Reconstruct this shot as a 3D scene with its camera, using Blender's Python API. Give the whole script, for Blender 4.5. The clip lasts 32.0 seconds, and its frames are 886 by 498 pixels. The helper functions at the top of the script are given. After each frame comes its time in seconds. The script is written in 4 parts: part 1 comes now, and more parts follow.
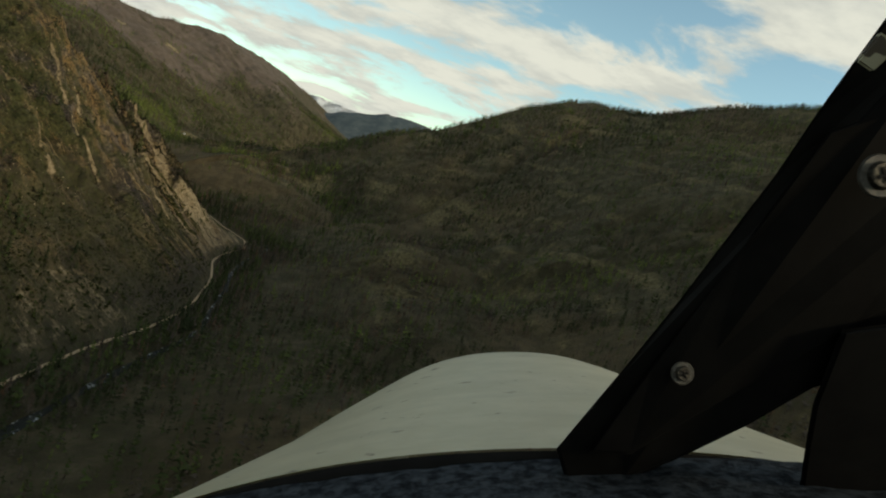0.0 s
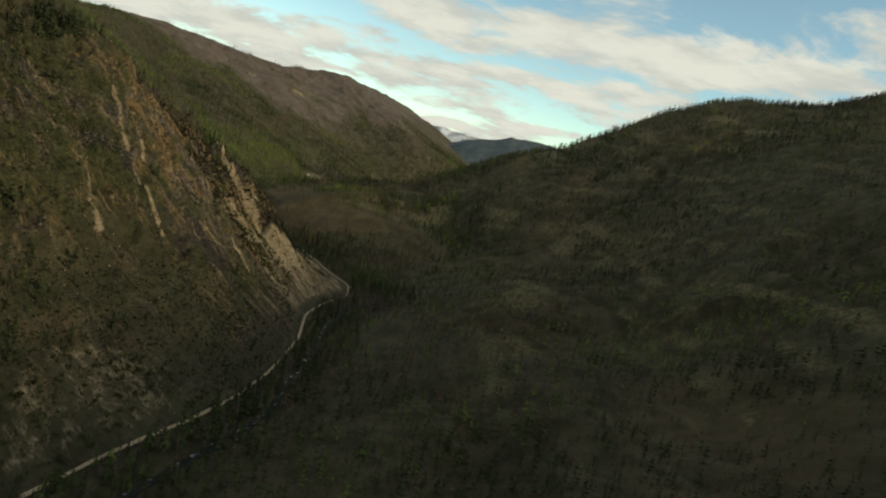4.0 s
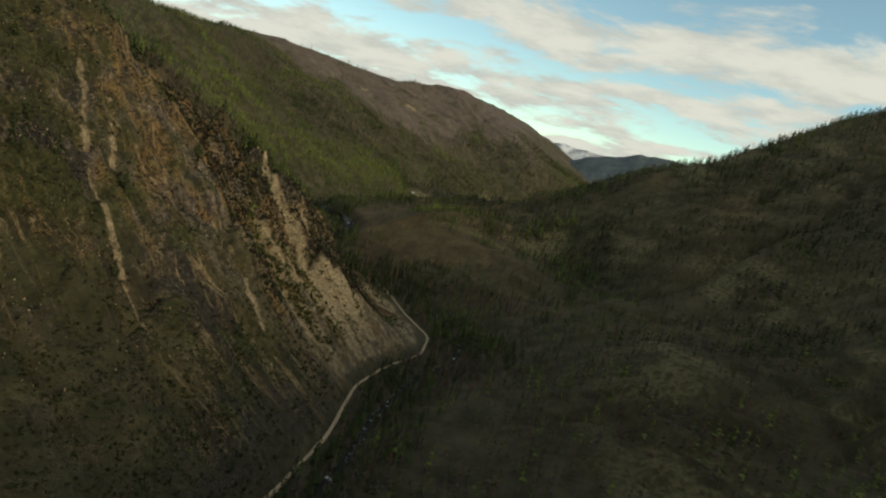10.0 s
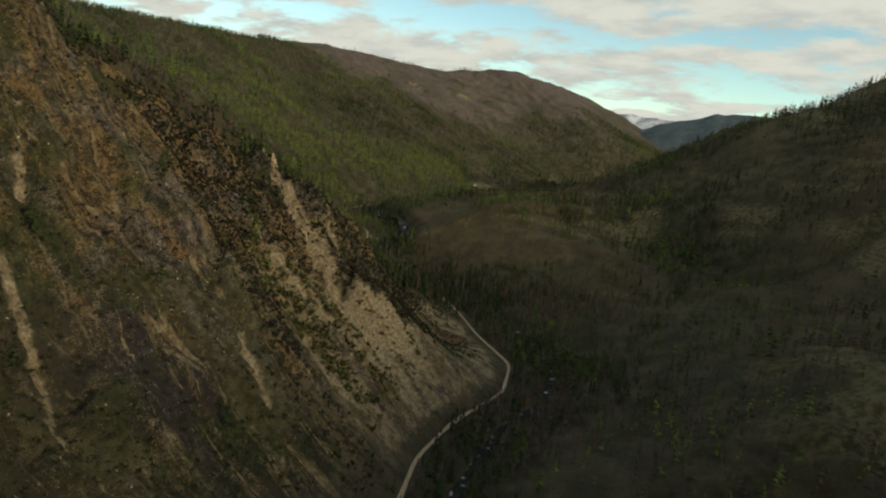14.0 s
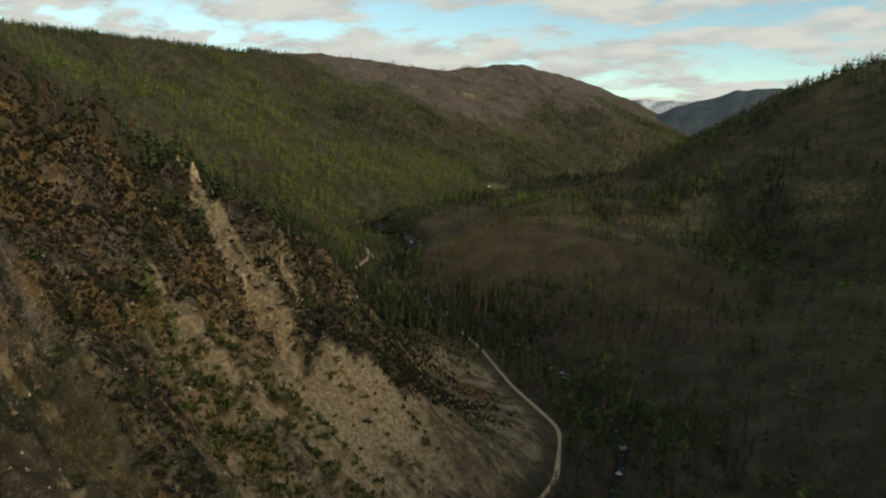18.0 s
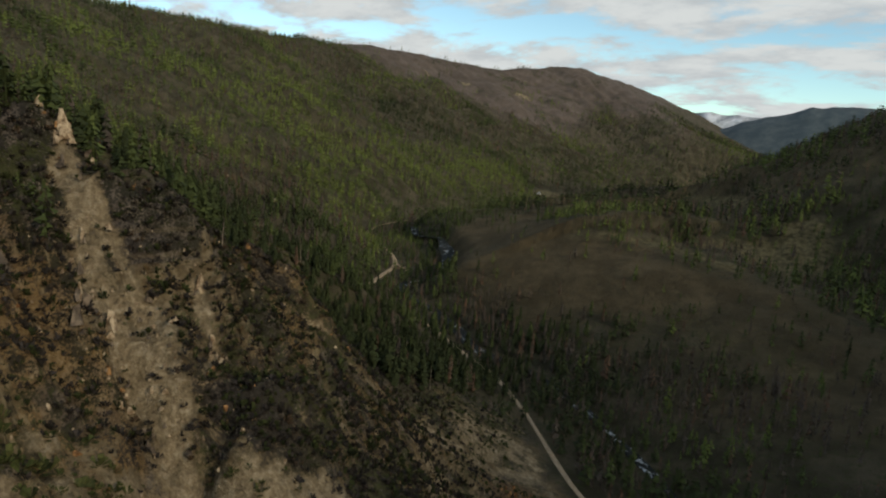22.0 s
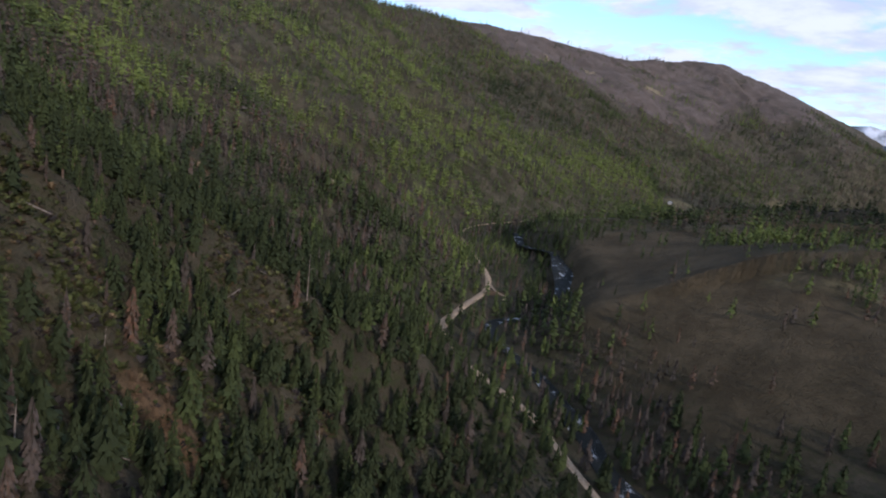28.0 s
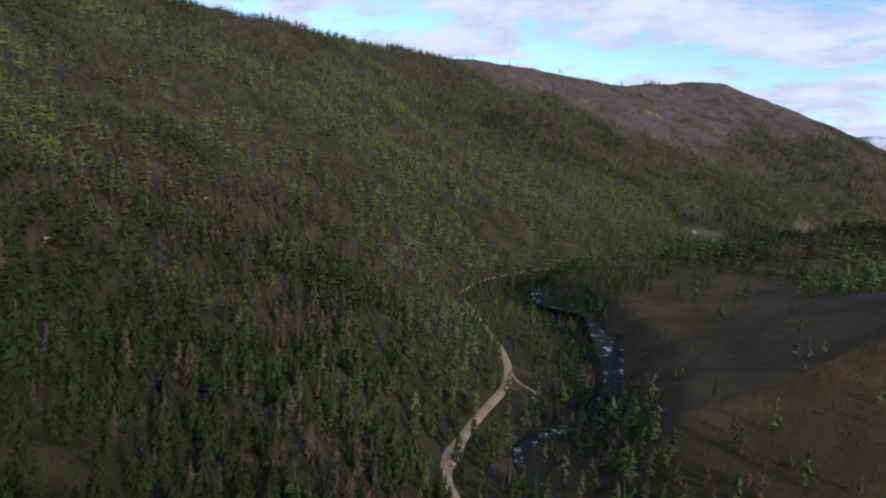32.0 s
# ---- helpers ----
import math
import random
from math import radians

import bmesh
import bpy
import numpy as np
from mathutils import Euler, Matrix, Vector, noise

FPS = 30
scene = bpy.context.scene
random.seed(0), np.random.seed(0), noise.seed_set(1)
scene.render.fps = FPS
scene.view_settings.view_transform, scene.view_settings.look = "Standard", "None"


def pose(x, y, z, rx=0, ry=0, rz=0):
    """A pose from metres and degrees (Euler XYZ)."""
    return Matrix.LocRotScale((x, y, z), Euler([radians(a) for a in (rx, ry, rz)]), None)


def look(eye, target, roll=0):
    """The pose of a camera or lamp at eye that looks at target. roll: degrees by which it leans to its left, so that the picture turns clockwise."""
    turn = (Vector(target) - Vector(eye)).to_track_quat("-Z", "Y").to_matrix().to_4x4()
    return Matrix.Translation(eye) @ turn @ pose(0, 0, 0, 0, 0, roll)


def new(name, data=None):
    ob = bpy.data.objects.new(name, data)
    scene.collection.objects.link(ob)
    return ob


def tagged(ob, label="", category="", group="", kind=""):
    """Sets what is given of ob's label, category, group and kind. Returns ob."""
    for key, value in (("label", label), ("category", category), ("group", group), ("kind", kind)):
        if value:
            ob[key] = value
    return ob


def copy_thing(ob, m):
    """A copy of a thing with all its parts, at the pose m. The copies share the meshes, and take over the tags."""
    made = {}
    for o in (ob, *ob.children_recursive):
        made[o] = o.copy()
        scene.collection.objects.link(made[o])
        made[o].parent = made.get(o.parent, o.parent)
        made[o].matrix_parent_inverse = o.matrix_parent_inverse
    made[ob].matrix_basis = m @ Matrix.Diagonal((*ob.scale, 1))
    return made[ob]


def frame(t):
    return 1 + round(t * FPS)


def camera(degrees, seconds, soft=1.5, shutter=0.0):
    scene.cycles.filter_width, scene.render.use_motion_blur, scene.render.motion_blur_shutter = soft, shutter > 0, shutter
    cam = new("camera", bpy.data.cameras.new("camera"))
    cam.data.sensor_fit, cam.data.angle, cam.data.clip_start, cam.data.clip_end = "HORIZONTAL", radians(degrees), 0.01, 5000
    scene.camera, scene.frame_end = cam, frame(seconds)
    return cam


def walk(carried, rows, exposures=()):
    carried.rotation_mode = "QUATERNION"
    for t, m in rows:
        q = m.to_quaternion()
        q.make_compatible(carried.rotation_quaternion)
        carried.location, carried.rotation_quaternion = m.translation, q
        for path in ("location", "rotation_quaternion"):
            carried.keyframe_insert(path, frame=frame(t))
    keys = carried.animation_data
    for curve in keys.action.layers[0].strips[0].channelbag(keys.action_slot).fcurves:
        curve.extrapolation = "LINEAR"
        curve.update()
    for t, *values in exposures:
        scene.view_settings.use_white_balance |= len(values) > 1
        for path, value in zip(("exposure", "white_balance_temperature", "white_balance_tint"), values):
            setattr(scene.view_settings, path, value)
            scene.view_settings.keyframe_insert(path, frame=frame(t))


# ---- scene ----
cam = camera(70.76, 32.0, 2.1)
# seconds, x, y, z, heading to the left, pitch, lean to the left
ROWS = [
    (0, 0.0, 0.0, 205.0, -2.46, -7.07, 19.15),
    (0.5, 1.7, 17.5, 205.6, -0.52, -6.73, 19.47),
    (1, 3.3, 35.1, 206.1, 1.38, -6.50, 19.33),
    (1.5, 4.8, 52.8, 206.6, 3.45, -6.36, 19.02),
    (2, 6.1, 70.7, 206.9, 5.06, -6.74, 16.97),
    (2.5, 7.2, 88.6, 207.1, 6.41, -7.87, 13.78),
    (3, 8.0, 106.6, 207.3, 7.94, -8.66, 13.11),
    (3.5, 8.3, 124.6, 207.3, 9.30, -8.47, 13.34),
    (5.5, 0.5, 200.7, 205.9, 11.55, -8.62, 16.86),
    (6, -1.9, 218.7, 205.5, 12.67, -8.26, 16.49),
    (6.5, -4.5, 236.7, 205.0, 14.33, -7.88, 17.11),
    (7, -7.4, 254.5, 204.5, 15.89, -7.94, 16.75),
    (7.5, -10.8, 272.2, 204.0, 16.65, -8.07, 15.02),
    (8, -14.6, 289.6, 203.3, 17.47, -8.11, 13.78),
    (8.5, -18.8, 307.0, 202.5, 17.98, -8.60, 14.48),
    (9, -23.2, 324.3, 201.6, 18.53, -9.16, 14.92),
    (9.5, -27.7, 341.6, 200.5, 19.78, -9.22, 14.93),
    (10, -32.6, 358.9, 199.3, 21.03, -9.39, 14.32),
    (10.5, -37.8, 376.1, 198.1, 22.64, -9.26, 12.47),
    (11, -43.5, 392.9, 196.7, 24.03, -9.39, 10.61),
    (11.5, -49.8, 409.4, 195.2, 24.76, -9.89, 10.33),
    (12, -56.6, 425.5, 193.5, 25.31, -10.05, 8.64),
    (12.5, -63.7, 441.3, 191.6, 25.87, -9.90, 7.81),
    (13, -71.0, 456.9, 189.6, 26.35, -10.15, 7.72),
    (13.5, -78.3, 472.5, 187.5, 26.61, -10.50, 7.28),
    (15.5, -108.8, 540.3, 181.4, 30.68, -12.90, 5.36),
    (16, -116.4, 556.2, 179.6, 30.82, -12.48, 5.34),
    (16.5, -124.1, 571.8, 177.8, 29.54, -12.20, 5.32),
    (17, -131.8, 587.1, 175.8, 27.89, -12.05, 6.15),
    (17.5, -139.6, 602.3, 173.6, 27.76, -11.70, 4.14),
    (18, -147.2, 617.2, 171.2, 29.22, -10.78, 1.58),
    (18.5, -154.9, 632.0, 168.9, 30.09, -11.38, 0.96),
    (19, -162.6, 646.7, 166.6, 30.18, -11.06, 1.17),
    (19.5, -170.3, 661.2, 164.5, 30.39, -10.16, 1.28),
    (20, -178.1, 675.5, 162.5, 31.03, -10.22, 1.04),
    (20.5, -185.9, 689.6, 160.7, 31.87, -10.45, 0.64),
    (21, -193.8, 703.6, 158.9, 32.06, -10.63, 1.17),
    (21.5, -201.7, 717.5, 157.2, 32.65, -11.01, 2.92),
    (22, -209.7, 731.5, 155.3, 33.15, -10.60, 4.75),
    (22.5, -217.9, 745.6, 153.3, 33.88, -9.98, 7.41),
    (23, -226.6, 759.6, 151.2, 35.09, -9.78, 10.08),
    (23.5, -235.9, 773.3, 149.0, 36.70, -9.94, 12.07),
    (24, -246.0, 786.6, 146.9, 38.15, -9.49, 12.62),
    (24.5, -256.9, 799.0, 144.9, 38.58, -9.33, 13.32),
    (25, -268.2, 811.0, 142.8, 37.93, -10.26, 12.99),
    (25.5, -279.6, 823.4, 140.7, 36.97, -10.78, 15.62),
    (27.5, -322.8, 875.3, 134.9, 40.26, -12.50, 9.48),
    (28, -333.4, 889.0, 134.2, 42.01, -12.20, 8.97),
    (28.5, -344.1, 902.6, 133.5, 42.17, -11.47, 11.33),
    (29, -354.9, 915.9, 132.8, 41.37, -10.22, 10.05),
    (29.5, -366.2, 928.8, 132.0, 40.24, -9.14, 5.36),
    (30, -377.7, 941.6, 131.0, 39.73, -8.83, 4.53),
    (30.5, -389.4, 954.2, 129.7, 40.93, -9.05, 5.30),
    (31, -401.3, 966.9, 128.3, 42.50, -9.25, 3.43),
    (31.5, -413.2, 979.5, 126.9, 43.29, -8.90, 3.65),
    (32, -425.1, 992.1, 125.5, 42.59, -8.39, 4.64),
]
EXPOSURES = [(0.0, 0.06, 8600, 2), (9.0, 0.0, 8500, 2), (19.0, -0.08, 7900, 4), (22.0, -0.08, 7300, 7), (24.0, -0.22, 6800, 9), (26.0, 0.1, 6300, 17), (28.0, 0.38, 5900, 22), (30.0, 0.38, 5900, 21), (32.0, 0.18, 5950, 21)]
walk(cam, [(t, pose(x, y, z, 0, 0, yaw) @ pose(0, 0, 0, 90 + pitch) @ pose(0, 0, 0, 0, 0, roll)) for t, x, y, z, yaw, pitch, roll in ROWS], EXPOSURES)

# ---- world, sun ----
SUN_EL, SUN_AZ = 23.0, 102.0  # degrees; azimuth clockwise from +y
world = bpy.data.worlds.new("sky_world")
scene.world = world
world.use_nodes = True
wn, wl = world.node_tree.nodes, world.node_tree.links
wn.clear()
sky = wn.new("ShaderNodeTexSky")
sky.sky_type, sky.sun_disc = "NISHITA", False
sky.sun_elevation, sky.sun_rotation = radians(SUN_EL), radians(SUN_AZ)
sky.altitude, sky.air_density, sky.dust_density, sky.ozone_density = 1500, 1.0, 0.6, 0.3


def wnode(kind, **values):
    n = wn.new(kind)
    for key, value in values.items():
        n.inputs[key].default_value = value
    return n


def wmath(op, a, b=None):
    n = wn.new("ShaderNodeMath")
    n.operation = op
    for i, v in enumerate((a, b)):
        if v is None:
            continue
        if isinstance(v, (int, float)):
            n.inputs[i].default_value = v
        else:
            wl.new(v, n.inputs[i])
    return n.outputs[0]


# broken cloud deck: the view direction meets a flat layer, and noise makes banks and streaks in it
tc = wn.new("ShaderNodeTexCoord")
sep = wn.new("ShaderNodeSeparateXYZ")
wl.new(tc.outputs["Generated"], sep.inputs[0])
zz = wmath("ADD", wmath("MAXIMUM", sep.outputs[2], 0.0), 0.22)
flat = wn.new("ShaderNodeCombineXYZ")
wl.new(wmath("DIVIDE", sep.outputs[0], zz), flat.inputs[0])
wl.new(wmath("DIVIDE", sep.outputs[1], zz), flat.inputs[1])
turn = wn.new("ShaderNodeMapping")
turn.inputs["Location"].default_value = (3.1, 1.7, 0)
turn.inputs["Rotation"].default_value = (0, 0, radians(-32))
turn.inputs["Scale"].default_value = (0.75, 1.0, 1)
wl.new(flat.outputs[0], turn.inputs[0])
cloud = wnode("ShaderNodeTexNoise", Scale=2.1, Detail=11.0, Roughness=0.58, Distortion=0.25)
wl.new(turn.outputs[0], cloud.inputs["Vector"])
cover = wn.new("ShaderNodeMapRange")
cover.interpolation_type = "SMOOTHSTEP"
cover.inputs["From Min"].default_value, cover.inputs["From Max"].default_value = 0.435, 0.545
wl.new(cloud.outputs["Fac"], cover.inputs["Value"])
thick = wnode("ShaderNodeTexNoise", Scale=5.0, Detail=9.0, Roughness=0.62)
wl.new(turn.outputs[0], thick.inputs["Vector"])
white = wn.new("ShaderNodeMix")
white.data_type = "RGBA"
white.inputs["A"].default_value = (5.15, 5.8, 6.75, 1)
white.inputs["B"].default_value = (6.8, 7.45, 8.3, 1)
core = wn.new("ShaderNodeMapRange")
core.interpolation_type = "SMOOTHSTEP"
core.inputs["From Min"].default_value, core.inputs["From Max"].default_value = 0.42, 0.60
wl.new(wmath("ADD", wmath("MULTIPLY", thick.outputs["Fac"], 0.55), wmath("MULTIPLY", cloud.outputs["Fac"], 0.45)), core.inputs["Value"])
wl.new(core.outputs[0], white.inputs["Factor"])
both = wn.new("ShaderNodeMix")
both.data_type = "RGBA"
wl.new(cover.outputs[0], both.inputs["Factor"])
blue = wn.new("ShaderNodeVectorMath")
blue.operation = "MULTIPLY"
blue.inputs[1].default_value = (1.45, 1.82, 1.9)
wl.new(sky.outputs[0], blue.inputs[0])
wl.new(blue.outputs[0], both.inputs["A"])
wl.new(white.outputs["Result"], both.inputs["B"])
back = wnode("ShaderNodeBackground", Strength=0.1)
haze = wn.new("ShaderNodeMix")
haze.data_type = "RGBA"
haze.inputs["B"].default_value = (1.1, 1.2, 1.25, 1)
low = wn.new("ShaderNodeMapRange")
low.inputs["From Min"].default_value, low.inputs["From Max"].default_value = 0.0, -0.06
wl.new(sep.outputs[2], low.inputs["Value"])
wl.new(low.outputs[0], haze.inputs["Factor"])
wl.new(both.outputs["Result"], haze.inputs["A"])
wl.new(haze.outputs["Result"], back.inputs[0])
wout = wn.new("ShaderNodeOutputWorld")
wl.new(back.outputs[0], wout.inputs[0])

sun = new("sun", bpy.data.lights.new("sun", "SUN"))
sun.data.energy, sun.data.angle, sun.data.color = 2.2, radians(5.0), (1.0, 0.90, 0.77)
sa, se = radians(SUN_AZ), radians(SUN_EL)
sun.matrix_world = look((600 * math.sin(sa), 600 * math.cos(sa), 900), (600 * math.sin(sa) - math.sin(sa) * math.cos(se), 600 * math.cos(sa) - math.cos(sa) * math.cos(se), 900 - math.sin(se)))

# ---- materials ----


class Mat:
    """A node material with short calls for its nodes."""

    def __init__(self, name, rough=0.9, spec=0.2):
        self.m = bpy.data.materials.new(name)
        self.m.use_nodes = True
        self.n, self.l = self.m.node_tree.nodes, self.m.node_tree.links
        self.b = self.n["Principled BSDF"]
        self.b.inputs["Roughness"].default_value = rough
        self.b.inputs["Specular IOR Level"].default_value = spec

    def put(self, socket, v):
        if isinstance(v, bpy.types.NodeSocket):
            self.l.new(v, socket)
        else:
            socket.default_value = v

    def pos(self):
        g = self.n.new("ShaderNodeNewGeometry")
        return g.outputs["Position"]

    def noise(self, scale, detail=5.0, rough=0.55, vec=None, stretch=None, dist=0.0):
        v = vec or self.pos()
        if stretch:
            mp = self.n.new("ShaderNodeMapping")
            mp.inputs["Scale"].default_value = stretch
            self.l.new(v, mp.inputs[0])
            v = mp.outputs[0]
        t = self.n.new("ShaderNodeTexNoise")
        self.l.new(v, t.inputs["Vector"])
        t.inputs["Scale"].default_value, t.inputs["Detail"].default_value = scale, detail
        t.inputs["Roughness"].default_value, t.inputs["Distortion"].default_value = rough, dist
        return t.outputs["Fac"]

    def attr(self, name):
        a = self.n.new("ShaderNodeAttribute")
        a.attribute_name = name
        return a.outputs["Fac"]

    def ramp(self, fac, stops):
        r = self.n.new("ShaderNodeValToRGB")
        self.l.new(fac, r.inputs[0])
        e = r.color_ramp.elements
        while len(e) < len(stops):
            e.new(0.5)
        for el, (p, c) in zip(e, stops):
            el.position = p
            el.color = (*c, 1) if len(c) == 3 else c
        return r.outputs[0]

    def rng(self, v, a, b, c=0.0, d=1.0):
        r = self.n.new("ShaderNodeMapRange")
        r.interpolation_type = "SMOOTHSTEP"
        self.put(r.inputs["Value"], v)
        for k, x in zip(("From Min", "From Max", "To Min", "To Max"), (a, b, c, d)):
            r.inputs[k].default_value = x
        return r.outputs[0]

    def mix(self, fac, a, b, kind="MIX"):
        x = self.n.new("ShaderNodeMix")
        x.data_type, x.blend_type = "RGBA", kind
        self.put(x.inputs["Factor"], fac)
        for s, v in (("A", a), ("B", b)):
            self.put(x.inputs[s], v if isinstance(v, bpy.types.NodeSocket) else (*v, 1))
        return x.outputs["Result"]

    def math(self, op, a, b=0.0):
        x = self.n.new("ShaderNodeMath")
        x.operation = op
        self.put(x.inputs[0], a)
        self.put(x.inputs[1], b)
        return x.outputs[0]

    def done(self, colour, bump=None, strength=0.4, dist=1.0, leaf=0.0):
        self.put(self.b.inputs["Base Color"], colour if isinstance(colour, bpy.types.NodeSocket) else (*colour, 1))
        if bump is not None:
            bp = self.n.new("ShaderNodeBump")
            bp.inputs["Strength"].default_value, bp.inputs["Distance"].default_value = strength, dist
            self.l.new(bump, bp.inputs["Height"])
            self.l.new(bp.outputs[0], self.b.inputs["Normal"])
        if leaf:
            thin, both_, out = self.n.new("ShaderNodeBsdfTranslucent"), self.n.new("ShaderNodeMixShader"), self.n["Material Output"]
            self.l.new(colour, thin.inputs[0])
            both_.inputs[0].default_value = leaf
            self.l.new(self.b.outputs[0], both_.inputs[1])
            self.l.new(thin.outputs[0], both_.inputs[2])
            self.l.new(both_.outputs[0], out.inputs[0])
        return self.m


def ground_material():
    m = Mat("mountain_ground", 0.95, 0.1)
    fine, mid, big = m.noise(0.35, 6), m.noise(0.045, 6), m.noise(0.012, 4)
    fall = m.n.new("ShaderNodeCombineXYZ")  # runs down the slope: along the valley, and height
    m.put(fall.inputs[0], m.attr("along"))
    m.put(fall.inputs[1], m.math("MULTIPLY", m.attr("above"), 0.16))
    streak = m.noise(0.16, 7, 0.62, fall.outputs[0], dist=0.5)
    streak_wide = m.noise(0.04, 5, 0.6, fall.outputs[0], dist=0.4)
    duff = m.mix(m.rng(mid, 0.35, 0.7), (0.049, 0.043, 0.026), (0.104, 0.086, 0.056))
    duff = m.mix(m.rng(fine, 0.45, 0.75), duff, (0.052, 0.058, 0.023))
    grain = m.math("ADD", m.math("MULTIPLY", m.noise(0.16, 9, 0.72), 0.55), m.math("MULTIPLY", m.noise(0.9, 7, 0.75), 0.45))
    rock = m.ramp(grain, [(0.34, (0.050, 0.041, 0.037)), (0.46, (0.115, 0.093, 0.077)), (0.55, (0.19, 0.155, 0.122)), (0.66, (0.42, 0.35, 0.27))])
    ochre = m.ramp(grain, [(0.34, (0.095, 0.056, 0.026)), (0.46, (0.19, 0.118, 0.052)), (0.55, (0.28, 0.185, 0.088)), (0.66, (0.46, 0.34, 0.19))])
    belt = m.math("ADD", m.math("MULTIPLY", streak_wide, 0.6), m.math("MULTIPLY", mid, 0.4))
    rock = m.mix(m.rng(belt, 0.45, 0.56), rock, ochre)
    lines = m.noise(0.11, 7, 0.66, fall.outputs[0], dist=0.8)
    brush = m.mix(m.rng(m.noise(0.03, 4), 0.4, 0.6), (0.030, 0.026, 0.026), (0.024, 0.025, 0.015))
    mottle = m.math("ADD", m.math("ADD", m.math("MULTIPLY", m.noise(0.30, 6, 0.65), 0.30), m.math("MULTIPLY", m.noise(1.4, 6, 0.7), 0.40)), m.math("MULTIPLY", lines, 0.30))
    mottle = m.math("ADD", mottle, m.math("MULTIPLY", m.attr("brushw"), 0.028))
    rock = m.mix(m.rng(mottle, 0.465, 0.53, 0.0, 0.92), rock, brush)
    vein = m.noise(0.085, 8, 0.7, fall.outputs[0], dist=1.2)
    rock = m.mix(m.rng(vein, 0.545, 0.60, 0.0, 0.75), rock, m.mix(m.rng(fine, 0.4, 0.6), (0.17, 0.118, 0.060), (0.36, 0.275, 0.16)))
    mats = m.math("ADD", m.math("MULTIPLY", m.noise(0.024, 6, 0.6), 0.6), m.math("MULTIPLY", m.noise(0.7, 7, 0.75), 0.4))
    mats = m.math("ADD", mats, m.math("MULTIPLY", m.attr("matw"), 0.06))
    rock = m.mix(m.rng(mats, 0.51, 0.57, 0.0, 0.85), rock, m.mix(m.rng(fine, 0.4, 0.62), (0.030, 0.035, 0.014), (0.066, 0.070, 0.026)))
    scree = m.ramp(m.noise(0.6, 8, 0.7), [(0.3, (0.12, 0.088, 0.052)), (0.52, (0.25, 0.188, 0.108)), (0.74, (0.42, 0.335, 0.21))])
    scree = m.mix(m.rng(streak, 0.42, 0.60, 0.0, 0.65), scree, (0.085, 0.072, 0.045))
    scree = m.mix(m.rng(m.noise(0.22, 6, 0.7), 0.55, 0.63, 0.0, 0.8), scree, (0.075, 0.06, 0.045))
    torn = m.math("ADD", m.math("MULTIPLY", m.noise(0.13, 8, 0.74), 0.6), m.math("MULTIPLY", streak, 0.4))
    ragged = m.math("ADD", m.math("MULTIPLY", m.attr("screew"), 0.86), m.math("MULTIPLY", m.math("SUBTRACT", torn, 0.5), 3.8))
    bright = m.ramp(m.noise(0.5, 8, 0.7), [(0.30, (0.10, 0.078, 0.052)), (0.44, (0.25, 0.19, 0.115)), (0.56, (0.38, 0.30, 0.19)), (0.72, (0.55, 0.46, 0.33))])
    scree = m.mix(m.rng(ragged, 0.52, 1.0), scree, bright)
    grass = m.mix(m.rng(m.noise(0.2, 6), 0.35, 0.65), (0.070, 0.060, 0.030), (0.19, 0.158, 0.082))
    burn = m.mix(m.rng(m.noise(0.03, 8, 0.7), 0.4, 0.65), (0.068, 0.053, 0.030), (0.116, 0.090, 0.052))
    c = m.mix(m.attr("rockw"), duff, rock)
    c = m.mix(m.attr("burnw"), c, burn)
    alpine = m.ramp(m.noise(0.02, 8, 0.65), [(0.3, (0.075, 0.060, 0.048)), (0.55, (0.125, 0.098, 0.080)), (0.75, (0.17, 0.135, 0.112))])
    alpine = m.mix(m.rng(m.noise(0.009, 8, 0.7), 0.53, 0.66, 0.0, 0.75), alpine, (0.046, 0.045, 0.026))
    c = m.mix(m.attr("barew"), c, alpine)
    c = m.mix(m.attr("grassw"), c, grass)
    c = m.mix(m.rng(ragged, 0.38, 0.74), c, scree)
    soil = m.mix(m.rng(m.noise(0.5, 7, 0.7), 0.35, 0.65), (0.085, 0.050, 0.028), (0.20, 0.125, 0.068))
    c = m.mix(m.math("MULTIPLY", m.attr("soilw"), 0.85), c, soil)
    # darker grey-brown towards the foot of the spur
    dark_foot = m.mix(m.rng(m.noise(0.3, 7, 0.7), 0.35, 0.65), (0.036, 0.030, 0.024), (0.085, 0.070, 0.052))
    c = m.mix(m.math("MULTIPLY", m.attr("footw"), 0.8), c, dark_foot)
    bump = m.math("ADD", m.noise(0.15, 8, 0.7), m.math("MULTIPLY", m.noise(0.9, 5, 0.7), 0.35))
    return m.done(c, bump, 1.0, 4.0)


def foliage_material():
    m = Mat("conifer_foliage", 0.85, 0.15)
    c = m.ramp(m.attr("tint"), [(0.0, (0.032, 0.042, 0.017)), (0.35, (0.078, 0.101, 0.031)), (0.62, (0.165, 0.205, 0.050)), (0.70, (0.078, 0.062, 0.050)), (0.88, (0.118, 0.092, 0.077)), (0.97, (0.13, 0.082, 0.056)), (1.0, (0.16, 0.085, 0.052))])
    c = m.mix(m.rng(m.noise(1.2, 4), 0.3, 0.7), c, m.mix(0.35, c, (0.02, 0.025, 0.012)))
    return m.done(c, m.noise(3.0, 5, 0.7), 0.6, 0.4, 0.1)


